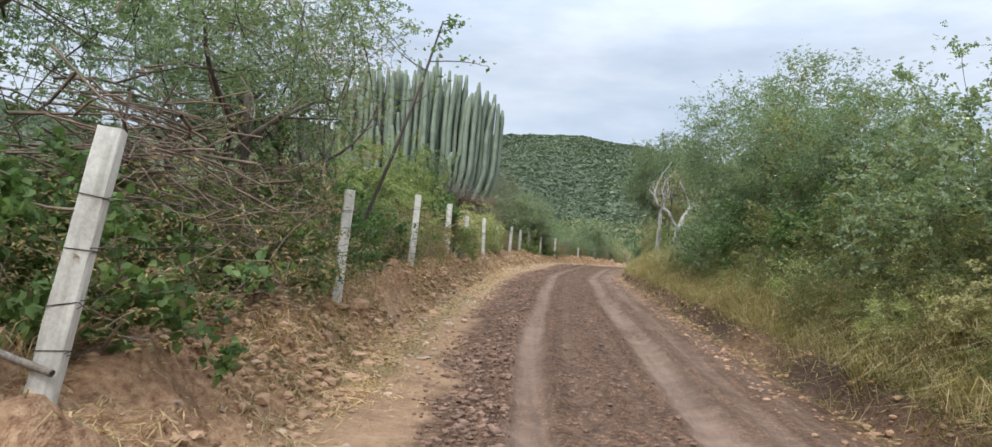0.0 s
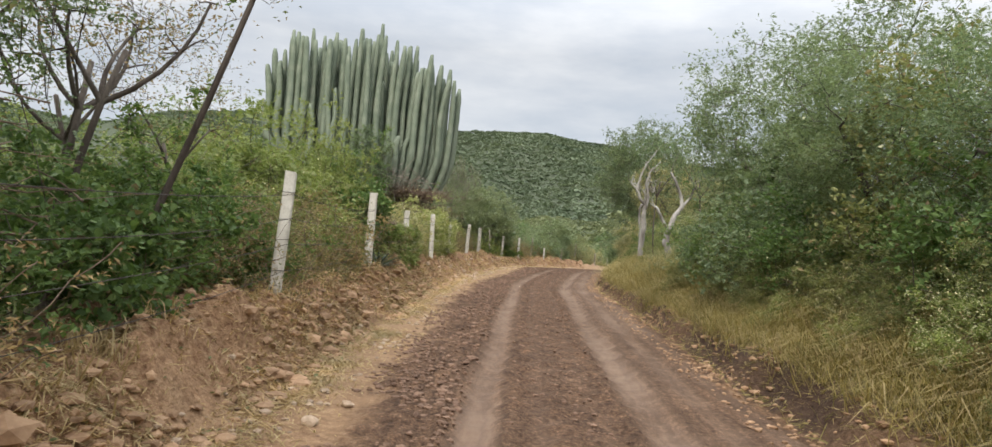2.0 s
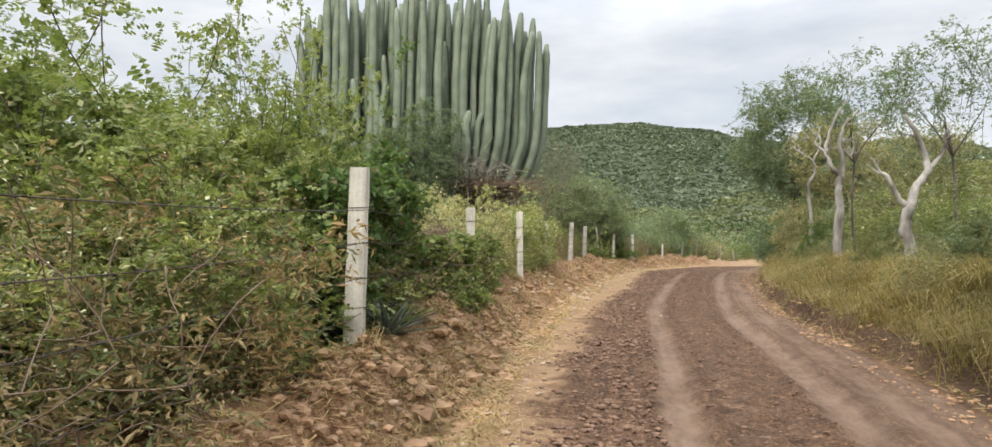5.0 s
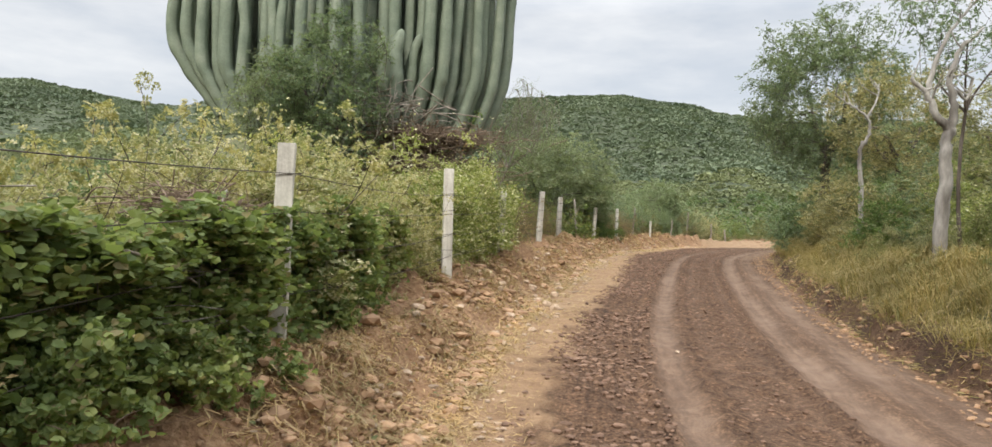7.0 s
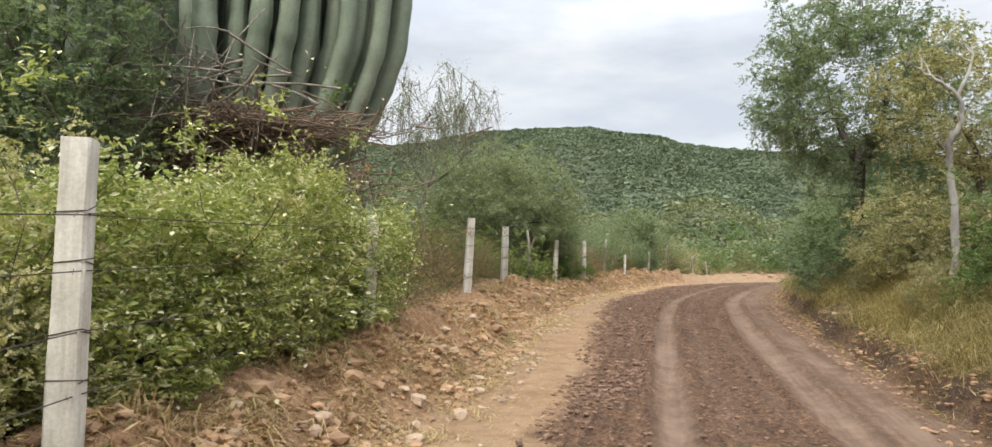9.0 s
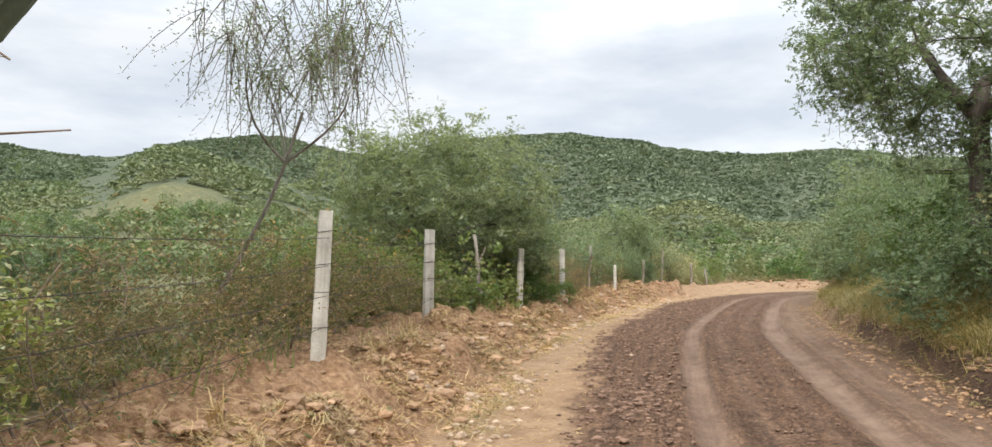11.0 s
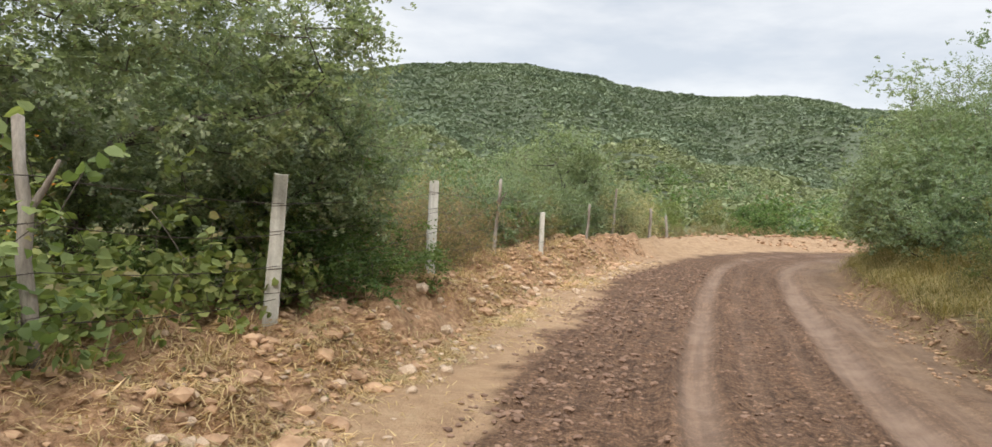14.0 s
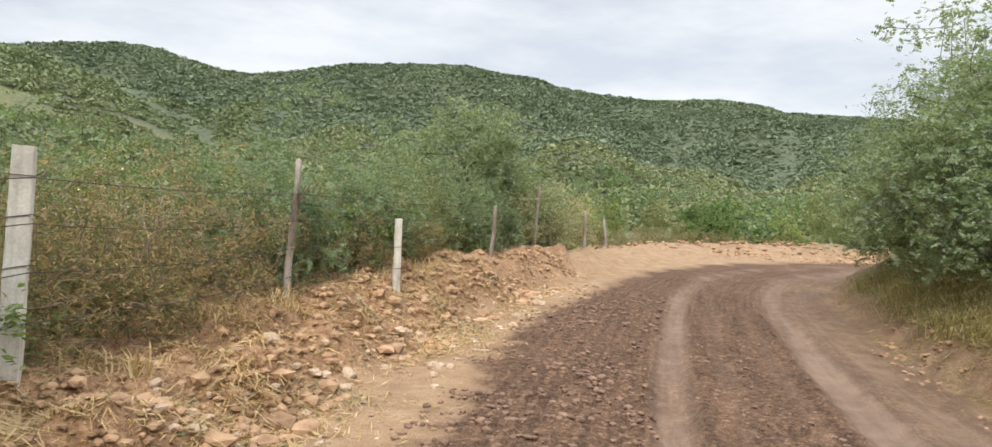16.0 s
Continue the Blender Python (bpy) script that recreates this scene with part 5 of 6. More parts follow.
T_TAN = make_tree(38, 6.0, (2.3, 2.2, 2.1), 3.9, "tan half dry tree beside the tall tree", M_TAN, 230, 60, 0.105, kind="frond", trunk=0.12, spread=0.3)
put_xy(T_TAN, 11.6, 41.8, 0)
put_xy(T_TAN, 12.6, 37.2, 130, 0.85)
T_TALL = make_tree(36, 8.6, (3.6, 3.6, 3.5), 5.4, "tall grey green tree with a dark trunk and drooping sprays", M_GREYLEAF, 460, 78, 0.115, kind="frond", trunk=0.22, spread=0.30, hang=260)
put_xy(T_TALL, 11.3, 46.2, 0)
put_row([B_MESQ, B_OLIVE, B_MESQ], [(45.0, 5.6, 0.9), (47.0, 5.4, 0.9), (48.6, 4.8, 0.7), (50.6, 4.9, 0.7), (46.0, 6.8, 1.2), (48.0, 7.0, 1.2)], 37)
for i, (x, y, s_, kind_) in enumerate([(13.6, 54.2, 0.75, B_OLIVE), (14.8, 56.4, 0.95, B_MESQ), (15.6, 58.4, 1.25, B_MESQ), (16.4, 60.8, 1.6, B_MESQ), (18.6, 62.6, 1.85, B_MESQ), (17.4, 58.2, 1.7, B_MESQ), (19.4, 65.2, 1.5, B_MESQ), (16.4, 55.4, 1.3, B_MESQ), (21.0, 61.0, 1.9, B_MESQ), (17.0, 62.8, 1.1, B_OLIVE), (18.4, 64.6, 1.2, B_MESQ), (20.8, 67.2, 1.3, B_LIGHT), (15.4, 60.2, 0.7, B_OLIVE)]):
    put_xy(kind_, x, y, 53 * i, s_)

# ---- beyond the bend ----
for i, (x, y, s_) in enumerate([(17.5, 88, 1.0), (21, 86.5, 1.1), (24.5, 87.5, 1.2), (28, 86, 1.1), (31, 84.5, 1.2), (26, 92, 1.5), (20, 93, 1.4), (33, 90, 1.5), (14, 88, 1.3), (36, 84, 1.3), (15, 96, 1.6), (30, 97, 1.7)]):
    put_xy((B_LIGHT, B_OLIVE, B_DARK2)[i % 3], x, y, 47 * i, s_)
for i, (x, y, s_) in enumerate([(14.6, 82.4, 0.9), (16.0, 82.8, 0.95), (17.4, 82.6, 0.9), (18.8, 83.0, 1.0), (20.2, 83.4, 0.9), (21.6, 83.6, 1.0), (23.0, 83.8, 0.9), (24.4, 84.0, 0.9), (26.4, 84.2, 0.9)]):
    put_xy(B_RED, x, y, 61 * i, s_)


# ---- dead trees ----
def dead_tree(name_label, x, y, limbs, seed):
    """A pale barkless trunk with crooked limbs; limbs: lists of points with radii."""
    r = rnd(seed)
    root = tagged(new("dead_tree"), name_label, "tree")
    z = gz(x, y)
    for k, (nm, pts, r0, r1) in enumerate(limbs):
        p = np.array(pts, float)
        q = smooth_line3(p, 5)
        q += r.normal(0, 0.012, q.shape)
        radii = np.linspace(r0, r1, len(q)) * r.uniform(0.9, 1.12, len(q))
        v, f = tube(q, radii, 8)
        bough = part(nm, mesh_from(nm, v, f, M_PALE, True), root)
        if nm == "limb":
            for _ in range(5):
                b = q[r.integers(len(q) // 2, len(q))]
                e = b + np.array([r.normal(0, 0.28), r.normal(0, 0.28), r.uniform(0.0, 0.5)])
                v, f = tube(bend(b, e, r, 0.15), np.linspace(0.018, 0.005, 5), 5)
                part("twig", mesh_from("twig", v, f, M_PALE, True), bough)
    root.location = (x, y, z - 0.1)
    return root


def smooth_line3(p, per):
    out = []
    q = np.vstack([2 * p[0] - p[1], p, 2 * p[-1] - p[-2]])
    for i in range(1, len(q) - 2):
        t = np.linspace(0, 1, per, endpoint=False)[:, None]
        a, b, c, d = q[i - 1], q[i], q[i + 1], q[i + 2]
        out.append(0.5 * (2 * b + (c - a) * t + (2 * a - 5 * b + 4 * c - d) * t ** 2 + (3 * b - a - 3 * c + d) * t ** 3))
    return np.vstack(out + [p[-1:]])


dead_tree("pale dead tree with forked white limbs on the grassy bank", 7.75, 27.95, [
    ("trunk", [(0.05, 0, 0), (0.02, 0, 0.7), (-0.10, 0, 1.15), (0.0, 0, 1.55)], 0.13, 0.11),
    ("limb", [(0.0, 0, 1.5), (0.18, 0.1, 1.95), (0.42, 0.1, 2.35), (0.36, 0.1, 2.75), (0.12, 0, 3.2), (-0.05, 0, 3.5)], 0.10, 0.035),
    ("limb", [(0.0, 0, 1.5), (-0.22, 0, 1.75), (-0.45, -0.1, 2.15), (-0.62, 0, 2.3)], 0.08, 0.03),
    ("limb", [(0.40, 0.1, 2.3), (0.75, 0.1, 2.75), (0.85, 0.2, 3.2)], 0.055, 0.02)], 1)
dead_tree("pale half dead tree with crooked limbs on the bank", 7.85, 32.1, [
    ("trunk", [(0.0, 0, 0), (-0.04, 0, 0.8), (0.02, 0, 1.6), (0.0, 0, 2.25), (0.08, 0, 2.6)], 0.125, 0.085),
    ("limb", [(0.08, 0, 2.55), (-0.2, 0, 2.85), (-0.36, 0, 3.2), (-0.62, 0, 3.45)], 0.085, 0.03),
    ("limb", [(0.08, 0, 2.55), (0.12, 0, 3.0), (0.02, 0, 3.5), (0.2, 0, 4.0), (0.55, 0, 4.4)], 0.08, 0.025),
    ("limb", [(-0.34, 0, 3.15), (-0.25, 0, 3.7), (0.0, 0, 4.3), (0.3, 0, 4.7)], 0.05, 0.02),
    ("limb", [(0.05, 0, 3.3), (0.32, 0, 3.15), (0.42, 0, 3.5)], 0.035, 0.015)], 2)
for i, (x, y, s_, h_, kind_) in enumerate([(10.2, 45.2, 1.0, 1.0, B_MESQ), (11.6, 47.6, 1.2, 1.1, B_DARK), (12.4, 44.2, 1.4, 1.3, B_MESQ), (10.8, 42.6, 1.1, 1.05, B_TAN), (9.8, 40.6, 1.0, 0.95, B_TAN), (11.4, 38.6, 1.3, 1.25, B_MESQ),
                                         (10.6, 35.6, 1.2, 1.1, B_LIGHT), (9.6, 33.4, 1.0, 0.95, B_FLOWER), (11.8, 32.0, 1.4, 1.3, B_OLIVE), (9.9, 29.8, 1.1, 1.2, B_LIGHT), (13.4, 40.2, 1.6, 1.5, B_DARK), (9.2, 37.2, 0.8, 0.8, B_DARK)]):
    put_xy(kind_, x, y, 49 * i, s_, h_)
put_row([B_TAN, B_RED, B_OLIVE, B_TAN, B_WEED], [(22.0 + 1.15 * k, 3.55 + 0.5 * (k % 3), 0.30 + 0.05 * (k % 4)) for k in range(24)], 47)
put_row([B_OLIVE, B_TAN, B_MESQ], [(24.0 + 1.6 * k, 5.1 + 0.4 * (k % 2), 0.5 + 0.06 * (k % 3)) for k in range(15)], 48)
T_WISP = make_tree(41, 5.8, (1.7, 1.6, 1.4), 5.0, "thin airy young tree behind the dead trunk", M_MESQ, 110, 20, 0.095, kind="frond", trunk=0.04, spread=0.26, gap=0.5, hang=40)
put_xy(T_WISP, 8.6, 32.7, 0)
put_xy(T_WISP, 9.0, 28.8, 120, 0.95)
put_xy(T_RIGHT, 18.4, 61.0, 90, 0.85)
put_xy(T_RIGHT, 19.6, 64.6, 200, 0.8)
dead_tree("small bleached dead tree among the bushes", 9.35, 39.0, [
    ("trunk", [(0, 0, 0), (0.06, 0, 1.3), (-0.02, 0, 2.5), (0.05, 0, 3.0)], 0.07, 0.05),
    ("limb", [(0.05, 0, 2.9), (0.22, 0, 3.3), (0.1, 0, 3.7), (-0.35, 0, 4.0), (-0.75, 0, 4.25)], 0.05, 0.015),
    ("limb", [(0.12, 0, 3.65), (0.35, 0, 4.1), (0.42, 0, 4.6)], 0.035, 0.012)], 3)


# ---- agaves at the hedge foot ----
def make_agave(seed, size):
    """A rosette of stiff, pointed, channelled leaves."""
    r = rnd(seed)
    root = tagged(new("agave"), "dark grey green agave rosette at the foot of the hedge", "agave")
    for k in range(17):
        a = 2.4 * k + r.uniform(-0.2, 0.2)
        up = 0.35 + 0.75 * k / 17
        n = 6
        t = np.linspace(0, 1, n)
        out = np.array([math.cos(a), math.sin(a)])
        ln = size * r.uniform(0.8, 1.1)
        d = t * ln * math.cos(up) * (1 + 0.15 * t)
        z = t * ln * math.sin(up) - 0.10 * ln * t ** 2
        w = 0.075 * size * np.sin(np.pi * (0.28 + 0.72 * t)) ** 0.8 * (1 - t ** 3) + 0.002
        side = np.array([-out[1], out[0]])
        c = np.stack([out[0] * d, out[1] * d, z], 1)
        s3 = np.stack([side[0] * w, side[1] * w, 0.35 * w], 1)
        s4 = np.stack([-side[0] * w, -side[1] * w, 0.35 * w], 1)
        v = np.stack([c + s3, c, c + s4, c - np.array([0, 0, 0.012]) * size], 1).reshape(-1, 3)
        i = np.arange(n - 1)[:, None] * 4
        f = np.concatenate([i + np.array([0, 1, 5, 4]), i + np.array([1, 2, 6, 5]), i + np.array([2, 3, 7, 6]), i + np.array([3, 0, 4, 7])])
        part("leaf", mesh_from("leaf", v, f, M_AGAVE, True), root)
    return root


AGAVE = make_agave(31, 0.55)
for i, (x, y, s_) in enumerate([(-1.12, 18.95, 1.0), (-1.2, 19.6, 0.85), (-1.5, 18.9, 1.1)]):
    put_xy(AGAVE, x, y, 50 * i, s_, None, 0.02)


# ---- giant organ cactus ----
def giant_cactus(x, y):
    """Limbs that spread like a bowl from a short trunk, and on them a crowd of ribbed columns, tallest in the middle."""
    r = rnd(77)
    z = gz(x, y) - 0.1
    root = tagged(new("organ_cactus"), "giant grey green organ pipe cactus with dozens of ribbed columns", "cactus")
    root.location = (x, y, z)
    v, f = tube([(0, 0, 0), (0.05, 0, 0.8), (0.0, 0, 1.7), (0, 0, 2.6)], [0.75, 0.55, 0.55, 0.7], 18, 9, 0.08)
    part("trunk", mesh_from("trunk", v, f, M_BARK, True), root)
    for k in range(16):
        a = 6.28 * k / 16 + r.uniform(-0.15, 0.15)
        e = (math.cos(a) * 3.1, math.sin(a) * 1.3, 4.1 - z + 0.6 * max(0, -math.cos(a)))
        v, f = tube(smooth_line3(np.array([(0, 0, 1.8), (e[0] * 0.35, e[1] * 0.35, 2.3), (e[0] * 0.8, e[1] * 0.8, e[2] - 0.35), e]), 4), np.linspace(0.3, 0.16, 13), 12)
        part("limb", mesh_from("limb", v, f, M_BARK, True), root)
    spots = []
    for i in range(23):
        for j in range(9):
            t, w = (i - 11 + 0.5 * (j % 2)) / 11.2 + r.normal(0, 0.018), (j - 4) / 4.1 + r.normal(0, 0.05)
            if t * t + w * w < 1.03:
                spots.append((t, w))
    for t, w in spots:
        tx, ty = 4.75 * t, 1.9 * w
        top = np.interp(t, [-1, -0.85, -0.3, 0.0, 0.45, 0.8, 1.0], [9.0, 10.6, 11.45, 11.35, 11.0, 10.2, 9.9]) - 0.5 * w * w + r.normal(0, 0.38)
        if r.uniform() < (0.4 if w < -0.6 else 0.16):
            top -= r.uniform(0.8, 4.6 if w < -0.6 else 2.5)
        zb = 4.2 + 1.0 * max(0.0, -t) ** 2 + 0.2 * max(0.0, t) ** 2 + r.uniform(-0.15, 0.35)
        k_in = 0.93 - (0.20 if t < 0 else 0.07) * abs(t)
        knee = zb + 0.9 + 0.9 * abs(t)
        top = max(top, knee + 1.0) - z
        zb, knee = zb - z, knee - z
        bx, by = tx * k_in, ty * 0.8
        path = np.array([(bx * 0.9, by * 0.9, zb - 0.45), (bx, by, zb), (bx * 0.4 + tx * 0.6, by * 0.4 + ty * 0.6, (zb + knee) / 2), (tx * 0.99, ty * 0.99, knee),
                         (tx + r.normal(0, 0.04), ty, (knee + top) / 2), (tx + t * 0.14 + r.normal(0, 0.06), ty, top)])
        q = smooth_line3(path, 7)
        rad = r.uniform(0.145, 0.195)
        k = np.linspace(0, 1, len(q))
        radii = rad * (0.80 + 0.22 * np.sin(np.pi * np.clip(k * 0.85 + 0.15, 0, 1))) * (1 + 0.05 * np.sin(k * r.uniform(30, 46) + r.uniform(0, 6))) * r.normal(1, 0.02, len(q))
        radii[-3:] *= (0.97, 0.86, 0.55)
        v, f = tube(q, radii, 16, 8, 0.22)
        part("column", mesh_from("column", v, f, M_CACTUS, True), root)
    return root


giant_cactus(-4.98, 38.2)


def brush_pile(x, y, size, label, seed, count=420, z=None, dead=M_TWIG, fine=1.0):
    r = rnd(seed)
    root = tagged(new("brush_pile"), label, "dead branches")
    ch = []
    for k in range(count):
        c = r.normal(0, 0.5, 3) * np.array(size)
        d = r.normal(size=3) * np.array((1, 1, 0.35))
        d *= fine * r.uniform(0.25, 0.75) / np.linalg.norm(d)
        if k < 14:
            v, f = tube(bend(c - d * 1.3, c + d * 1.3, r, 0.12, 6), np.linspace(0.016, 0.004, 6) * fine * r.uniform(0.8, 1.3), 6)
            part("branch", mesh_from("branch", v, f, dead, True), root)
            continue
        ch.append(tube(bend(c - d, c + d, r, 0.12, 4), np.linspace(0.011, 0.003, 4) * fine * r.uniform(0.5, 1.5), 4))
    v, f = join(ch)
    tagged(part("tangle", mesh_from("tangle", v, f, dead, True), root), kind="stuff")
    root.location = (x, y, gz(x, y) + z if z is not None else gz(x, y) + size[2] * 0.3)
    return root


CACTUS_FOOT = gz(-2.2, 36.3)
brush_pile(-2.1, 36.2, (1.5, 0.45, 0.16), "heap of dry brown branches caught at the foot of the cactus", 51, 800, 4.05 - CACTUS_FOOT, M_TWIG, 0.95)
brush_pile(-2.4, 36.4, (1.9, 0.5, 0.45), "dry reddish creeper hanging below the cactus columns", 52, 800, 3.35 - CACTUS_FOOT, M_TWIG)
brush_pile(-2.9, 36.0, (1.0, 0.4, 0.5), "bare grey branches leaning on the cactus columns", 58, 60, 4.7 - CACTUS_FOOT, M_STICK, 1.3)
brush_pile(-3.1, 4.2, (0.9, 1.4, 0.9), "tangle of dry grey vines over the hedge", 53, 260, 1.5)
brush_pile(-2.9, 7.6, (0.8, 1.4, 0.8), "tangle of dry grey vines over the hedge", 54, 240, 1.1, M_TWIG, 0.8)

brush_pile(-1.5, 23.9, (0.22, 0.8, 0.10), "dead reddish bramble lying on top of the vine hedge", 55, 300, 0.98, M_TWIG, 0.38)
brush_pile(-1.25, 23.2, (0.08, 0.9, 0.5), "dry pale stalks hanging down the vine hedge", 56, 40, 0.5, M_STICK, 0.45)
brush_pile(-1.6, 20.6, (0.16, 1.1, 0.6), "dry grey stalks tangled in the dark hedge", 57, 150, 0.75, M_STICK, 0.6)


# ---- hill woods and valley scrub ----
def woods():
    """Tree crowns over the hillsides, each a low dome of leaf sprays, finer where they are nearer."""
    r = rnd(91)
    n = 70000
    az = np.radians(r.uniform(-52, 54, n))
    rr = np.sqrt(r.uniform(95 ** 2, 765 ** 2, n))
    x, y = 4 + rr * np.sin(az), 38 + rr * np.cos(az)
    keep = (meadow_patch(x, y) < 0.4) & ((rr < 430) | (r.uniform(0, 1, n) < 0.66))
    x, y, rr = x[keep], y[keep], rr[keep]
    z = ground_z(x, y, False)
    s_ = 1.75 * r.lognormal(0, 0.33, len(x)) * np.where(rr > 430, 1.25, 1.0)
    sx, sz = r.uniform(0.8, 1.35, len(x)), r.uniform(0.14, 0.30, len(x))
    spur = on_spur(x, y)
    # only the far crowns get the leaf colour greyed for haze
    for name_, pick, per, leaf, mat, text in (("hill_woods", (rr >= 280) & ~spur, 17, 0.62, M_HAZED_FOREST, "dense dark green dry forest covering the far hills, greyed for haze"),
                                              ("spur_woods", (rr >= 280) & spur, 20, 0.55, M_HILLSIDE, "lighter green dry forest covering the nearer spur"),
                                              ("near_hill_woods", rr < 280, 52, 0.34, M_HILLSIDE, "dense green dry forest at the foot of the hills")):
        q = np.flatnonzero(pick)
        d = r.normal(size=(len(q), per, 3))
        d /= np.linalg.norm(d, axis=2)[:, :, None]
        d[:, :, 2] = np.abs(d[:, :, 2]) * 0.95
        d *= (r.uniform(0.3, 1.05, (len(q), per)) ** 0.5)[:, :, None]
        size = (s_[q] * 1.1)[:, None, None] * np.stack([sx[q], np.ones(len(q)), sz[q] * 1.2], 1)[:, None, :]
        c = (d * size + np.stack([x[q], y[q], z[q] + 0.1], 1)[:, None, :]).reshape(-1, 3)
        v, f = leaf_quads(c, 1.0, r, 0.85, 0.0, 0.4, 0.55)
        mid = np.repeat(c, 4, 0)
        v = mid + (v - mid) * np.repeat(s_[q] * leaf, per * 4)[:, None]
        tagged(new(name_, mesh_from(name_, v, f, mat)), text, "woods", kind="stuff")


def scrub():
    """Low trees and thickets between the road and the hills, as clumps of leaves."""
    r = rnd(92)
    pts = []
    while len(pts) < 750:
        az = np.radians(r.uniform(-58, 50))
        rr = math.sqrt(r.uniform(16 ** 2, 210 ** 2))
        x, y = 4 + rr * math.sin(az), 38 + rr * math.cos(az)
        cy, u = along(np.array([x]), np.array([y]))
        if -9.5 < u[0] < 8 or (8 < x < 40 and 62 < y < 84):
            continue
        if meadow_patch(x, y) > 0.4:
            continue
        if x < 12 and rr < 42 and r.uniform() < 0.8 or x < 0 and y < 90 and rr < 60 and r.uniform() < 0.45:
            continue
        pts.append((x, y, rr))
    pts = np.array(pts)
    zz = ground_z(pts[:, 0], pts[:, 1], False)
    cen, siz = [], []
    for (x, y, rr), z in zip(pts, zz):
        h = r.uniform(0.8, 1.7) * (0.62 + 0.88 * float(step(45, 85, rr)))
        w = h * r.uniform(0.8, 1.3)
        k = 16 if rr > 90 else 26
        c = crown_points(r, k, (w, w, h * 1.5))
        cen.append(c + np.array([x, y, z + 0.1]))
        siz.append(np.full(k, 1.0 if rr < 60 else 1.7))
    cen, siz = np.concatenate(cen), np.concatenate(siz)
    per = 12
    p = np.repeat(cen, per, 0) + r.normal(0, 0.32, (len(cen) * per, 3)) * np.repeat(siz, per)[:, None] * 0.8
    v, f = leaf_quads(p, 0.26, r, 0.62, 0.0, 0.5)
    s_ = np.repeat(np.repeat(siz, per), 4)[:, None]
    mid = np.repeat(p, 4, 0)
    v = mid + (v - mid) * s_
    for nm, lo, mat in (("valley_scrub", 0, M_DARK), ("valley_thicket", 1, M_MESQ), ("valley_brush", 2, M_HILLSIDE)):
        keep = (np.arange(len(f)) // (per * 20)) % 3 == lo
        q = f[keep]
        me = mesh_from(nm, v[q.ravel()], np.arange(q.size).reshape(-1, 4), mat)
        tagged(new(nm, me), "green thorny scrub spread over the valley floor", "scrub", kind="stuff")


woods()
scrub()


# ---- stones, clods and grass of the verges ----
def litter(name, label, count, place, size, material, seed, category, squash=0.6, fade=0.45):
    """Many small lumps lying on the ground, joined."""
    r = rnd(seed)
    kinds = [lump(r, 1) for _ in range(5)]
    xy = place(r, count)
    zz = ground_z(xy[:, 0], xy[:, 1])
    vs, fs, n = [], [], 0
    for (x, y), z in zip(xy, zz):
        v, f = kinds[r.integers(5)]
        s_ = size * min(r.lognormal(0, fade), 1.9)
        a = r.uniform(0, 6.28)
        w = v * np.array([s_ * r.uniform(0.7, 1.4), s_, s_ * squash * r.uniform(0.7, 1.2)])
        c, s2 = math.cos(a), math.sin(a)
        w = np.stack([w[:, 0] * c - w[:, 1] * s2, w[:, 0] * s2 + w[:, 1] * c, w[:, 2]], 1) + np.array([x, y, z + s_ * squash * 0.25])
        vs.append(w)
        fs.append(f + n)
        n += len(w)
    me = mesh_from(name, np.concatenate(vs), np.concatenate(fs), material)
    return tagged(new(name, me), label, category, kind="stuff")


def strip(y0, y1, lo, hi, power=1.0, patchy=True):
    """Random places between two edges of the road, more of them near the low y end if power > 1."""
    def place(r, n):
        y = y0 + (y1 - y0) * r.uniform(0, 1, n) ** power
        a, b = lo(y), hi(y)
        u = a + (b - a) * r.uniform(0, 1, n)
        if patchy:
            keep = wave(u * 2, y, 1.6, 99) + r.normal(0, 0.45, n) > -0.1
            y, u = y[keep], u[keep]
        k = np.argmin(abs(LINE[None, :230, 1] - y[:, None]), 1)
        return np.stack([LINE[k, 0] + LTAN[k, 1] * u, y - LTAN[k, 0] * u], 1)
    return place


litter("road_gravel", "dark crumbly gravel strewn over the dirt road", 12000, strip(2.5, 64, lambda y: gravel_edge(y) - 0.25, lambda y: 0 * y - 1.05), 0.019, M_CLOD, 61, "gravel", 0.6, 0.75)
litter("road_clods", "dark lumps of earth along the road's loose edge", 4200, strip(2.5, 62, lambda y: gravel_edge(y) - 0.1, lambda y: 0 * y - 1.1), 0.027, M_CLOD, 68, "clods", 0.6, 0.5)
litter("road_crumbs", "dark crumbs of earth between the wheel tracks", 4200, strip(2.5, 60, lambda y: 0 * y - 0.6, lambda y: 0 * y + 0.6), 0.016, M_CLOD, 62, "gravel", 0.6, 0.75)
litter("road_edge_gravel", "loose gravel along the road edge", 3500, strip(2.5, 60, lambda y: 0 * y + 1.75, lambda y: right_edge(y) + 0.1), 0.022, M_EARTH, 63, "gravel")
litter("bank_clods", "red brown clods of dug earth on the bank", 17000, strip(2.0, 66, lambda y: fence_edge(y) - 0.2, lambda y: shoulder_edge(y) + 0.2), 0.031, M_EARTH, 64, "clods", 0.6, 0.5)
litter("bank_lumps", "big red brown lumps of dug earth on the bank", 1100, strip(2.0, 64, lambda y: fence_edge(y) + 0.1, lambda y: shoulder_edge(y) + 0.15), 0.078, M_EARTH, 67, "clods", 0.55, 0.4)
litter("bank_pebbles", "pale pebbles and broken stone on the bank", 3000, strip(2.0, 66, lambda y: fence_edge(y) + 0.2, lambda y: shoulder_edge(y) + 0.7), 0.028, M_STONE, 65, "pebbles", 0.6, 0.5)


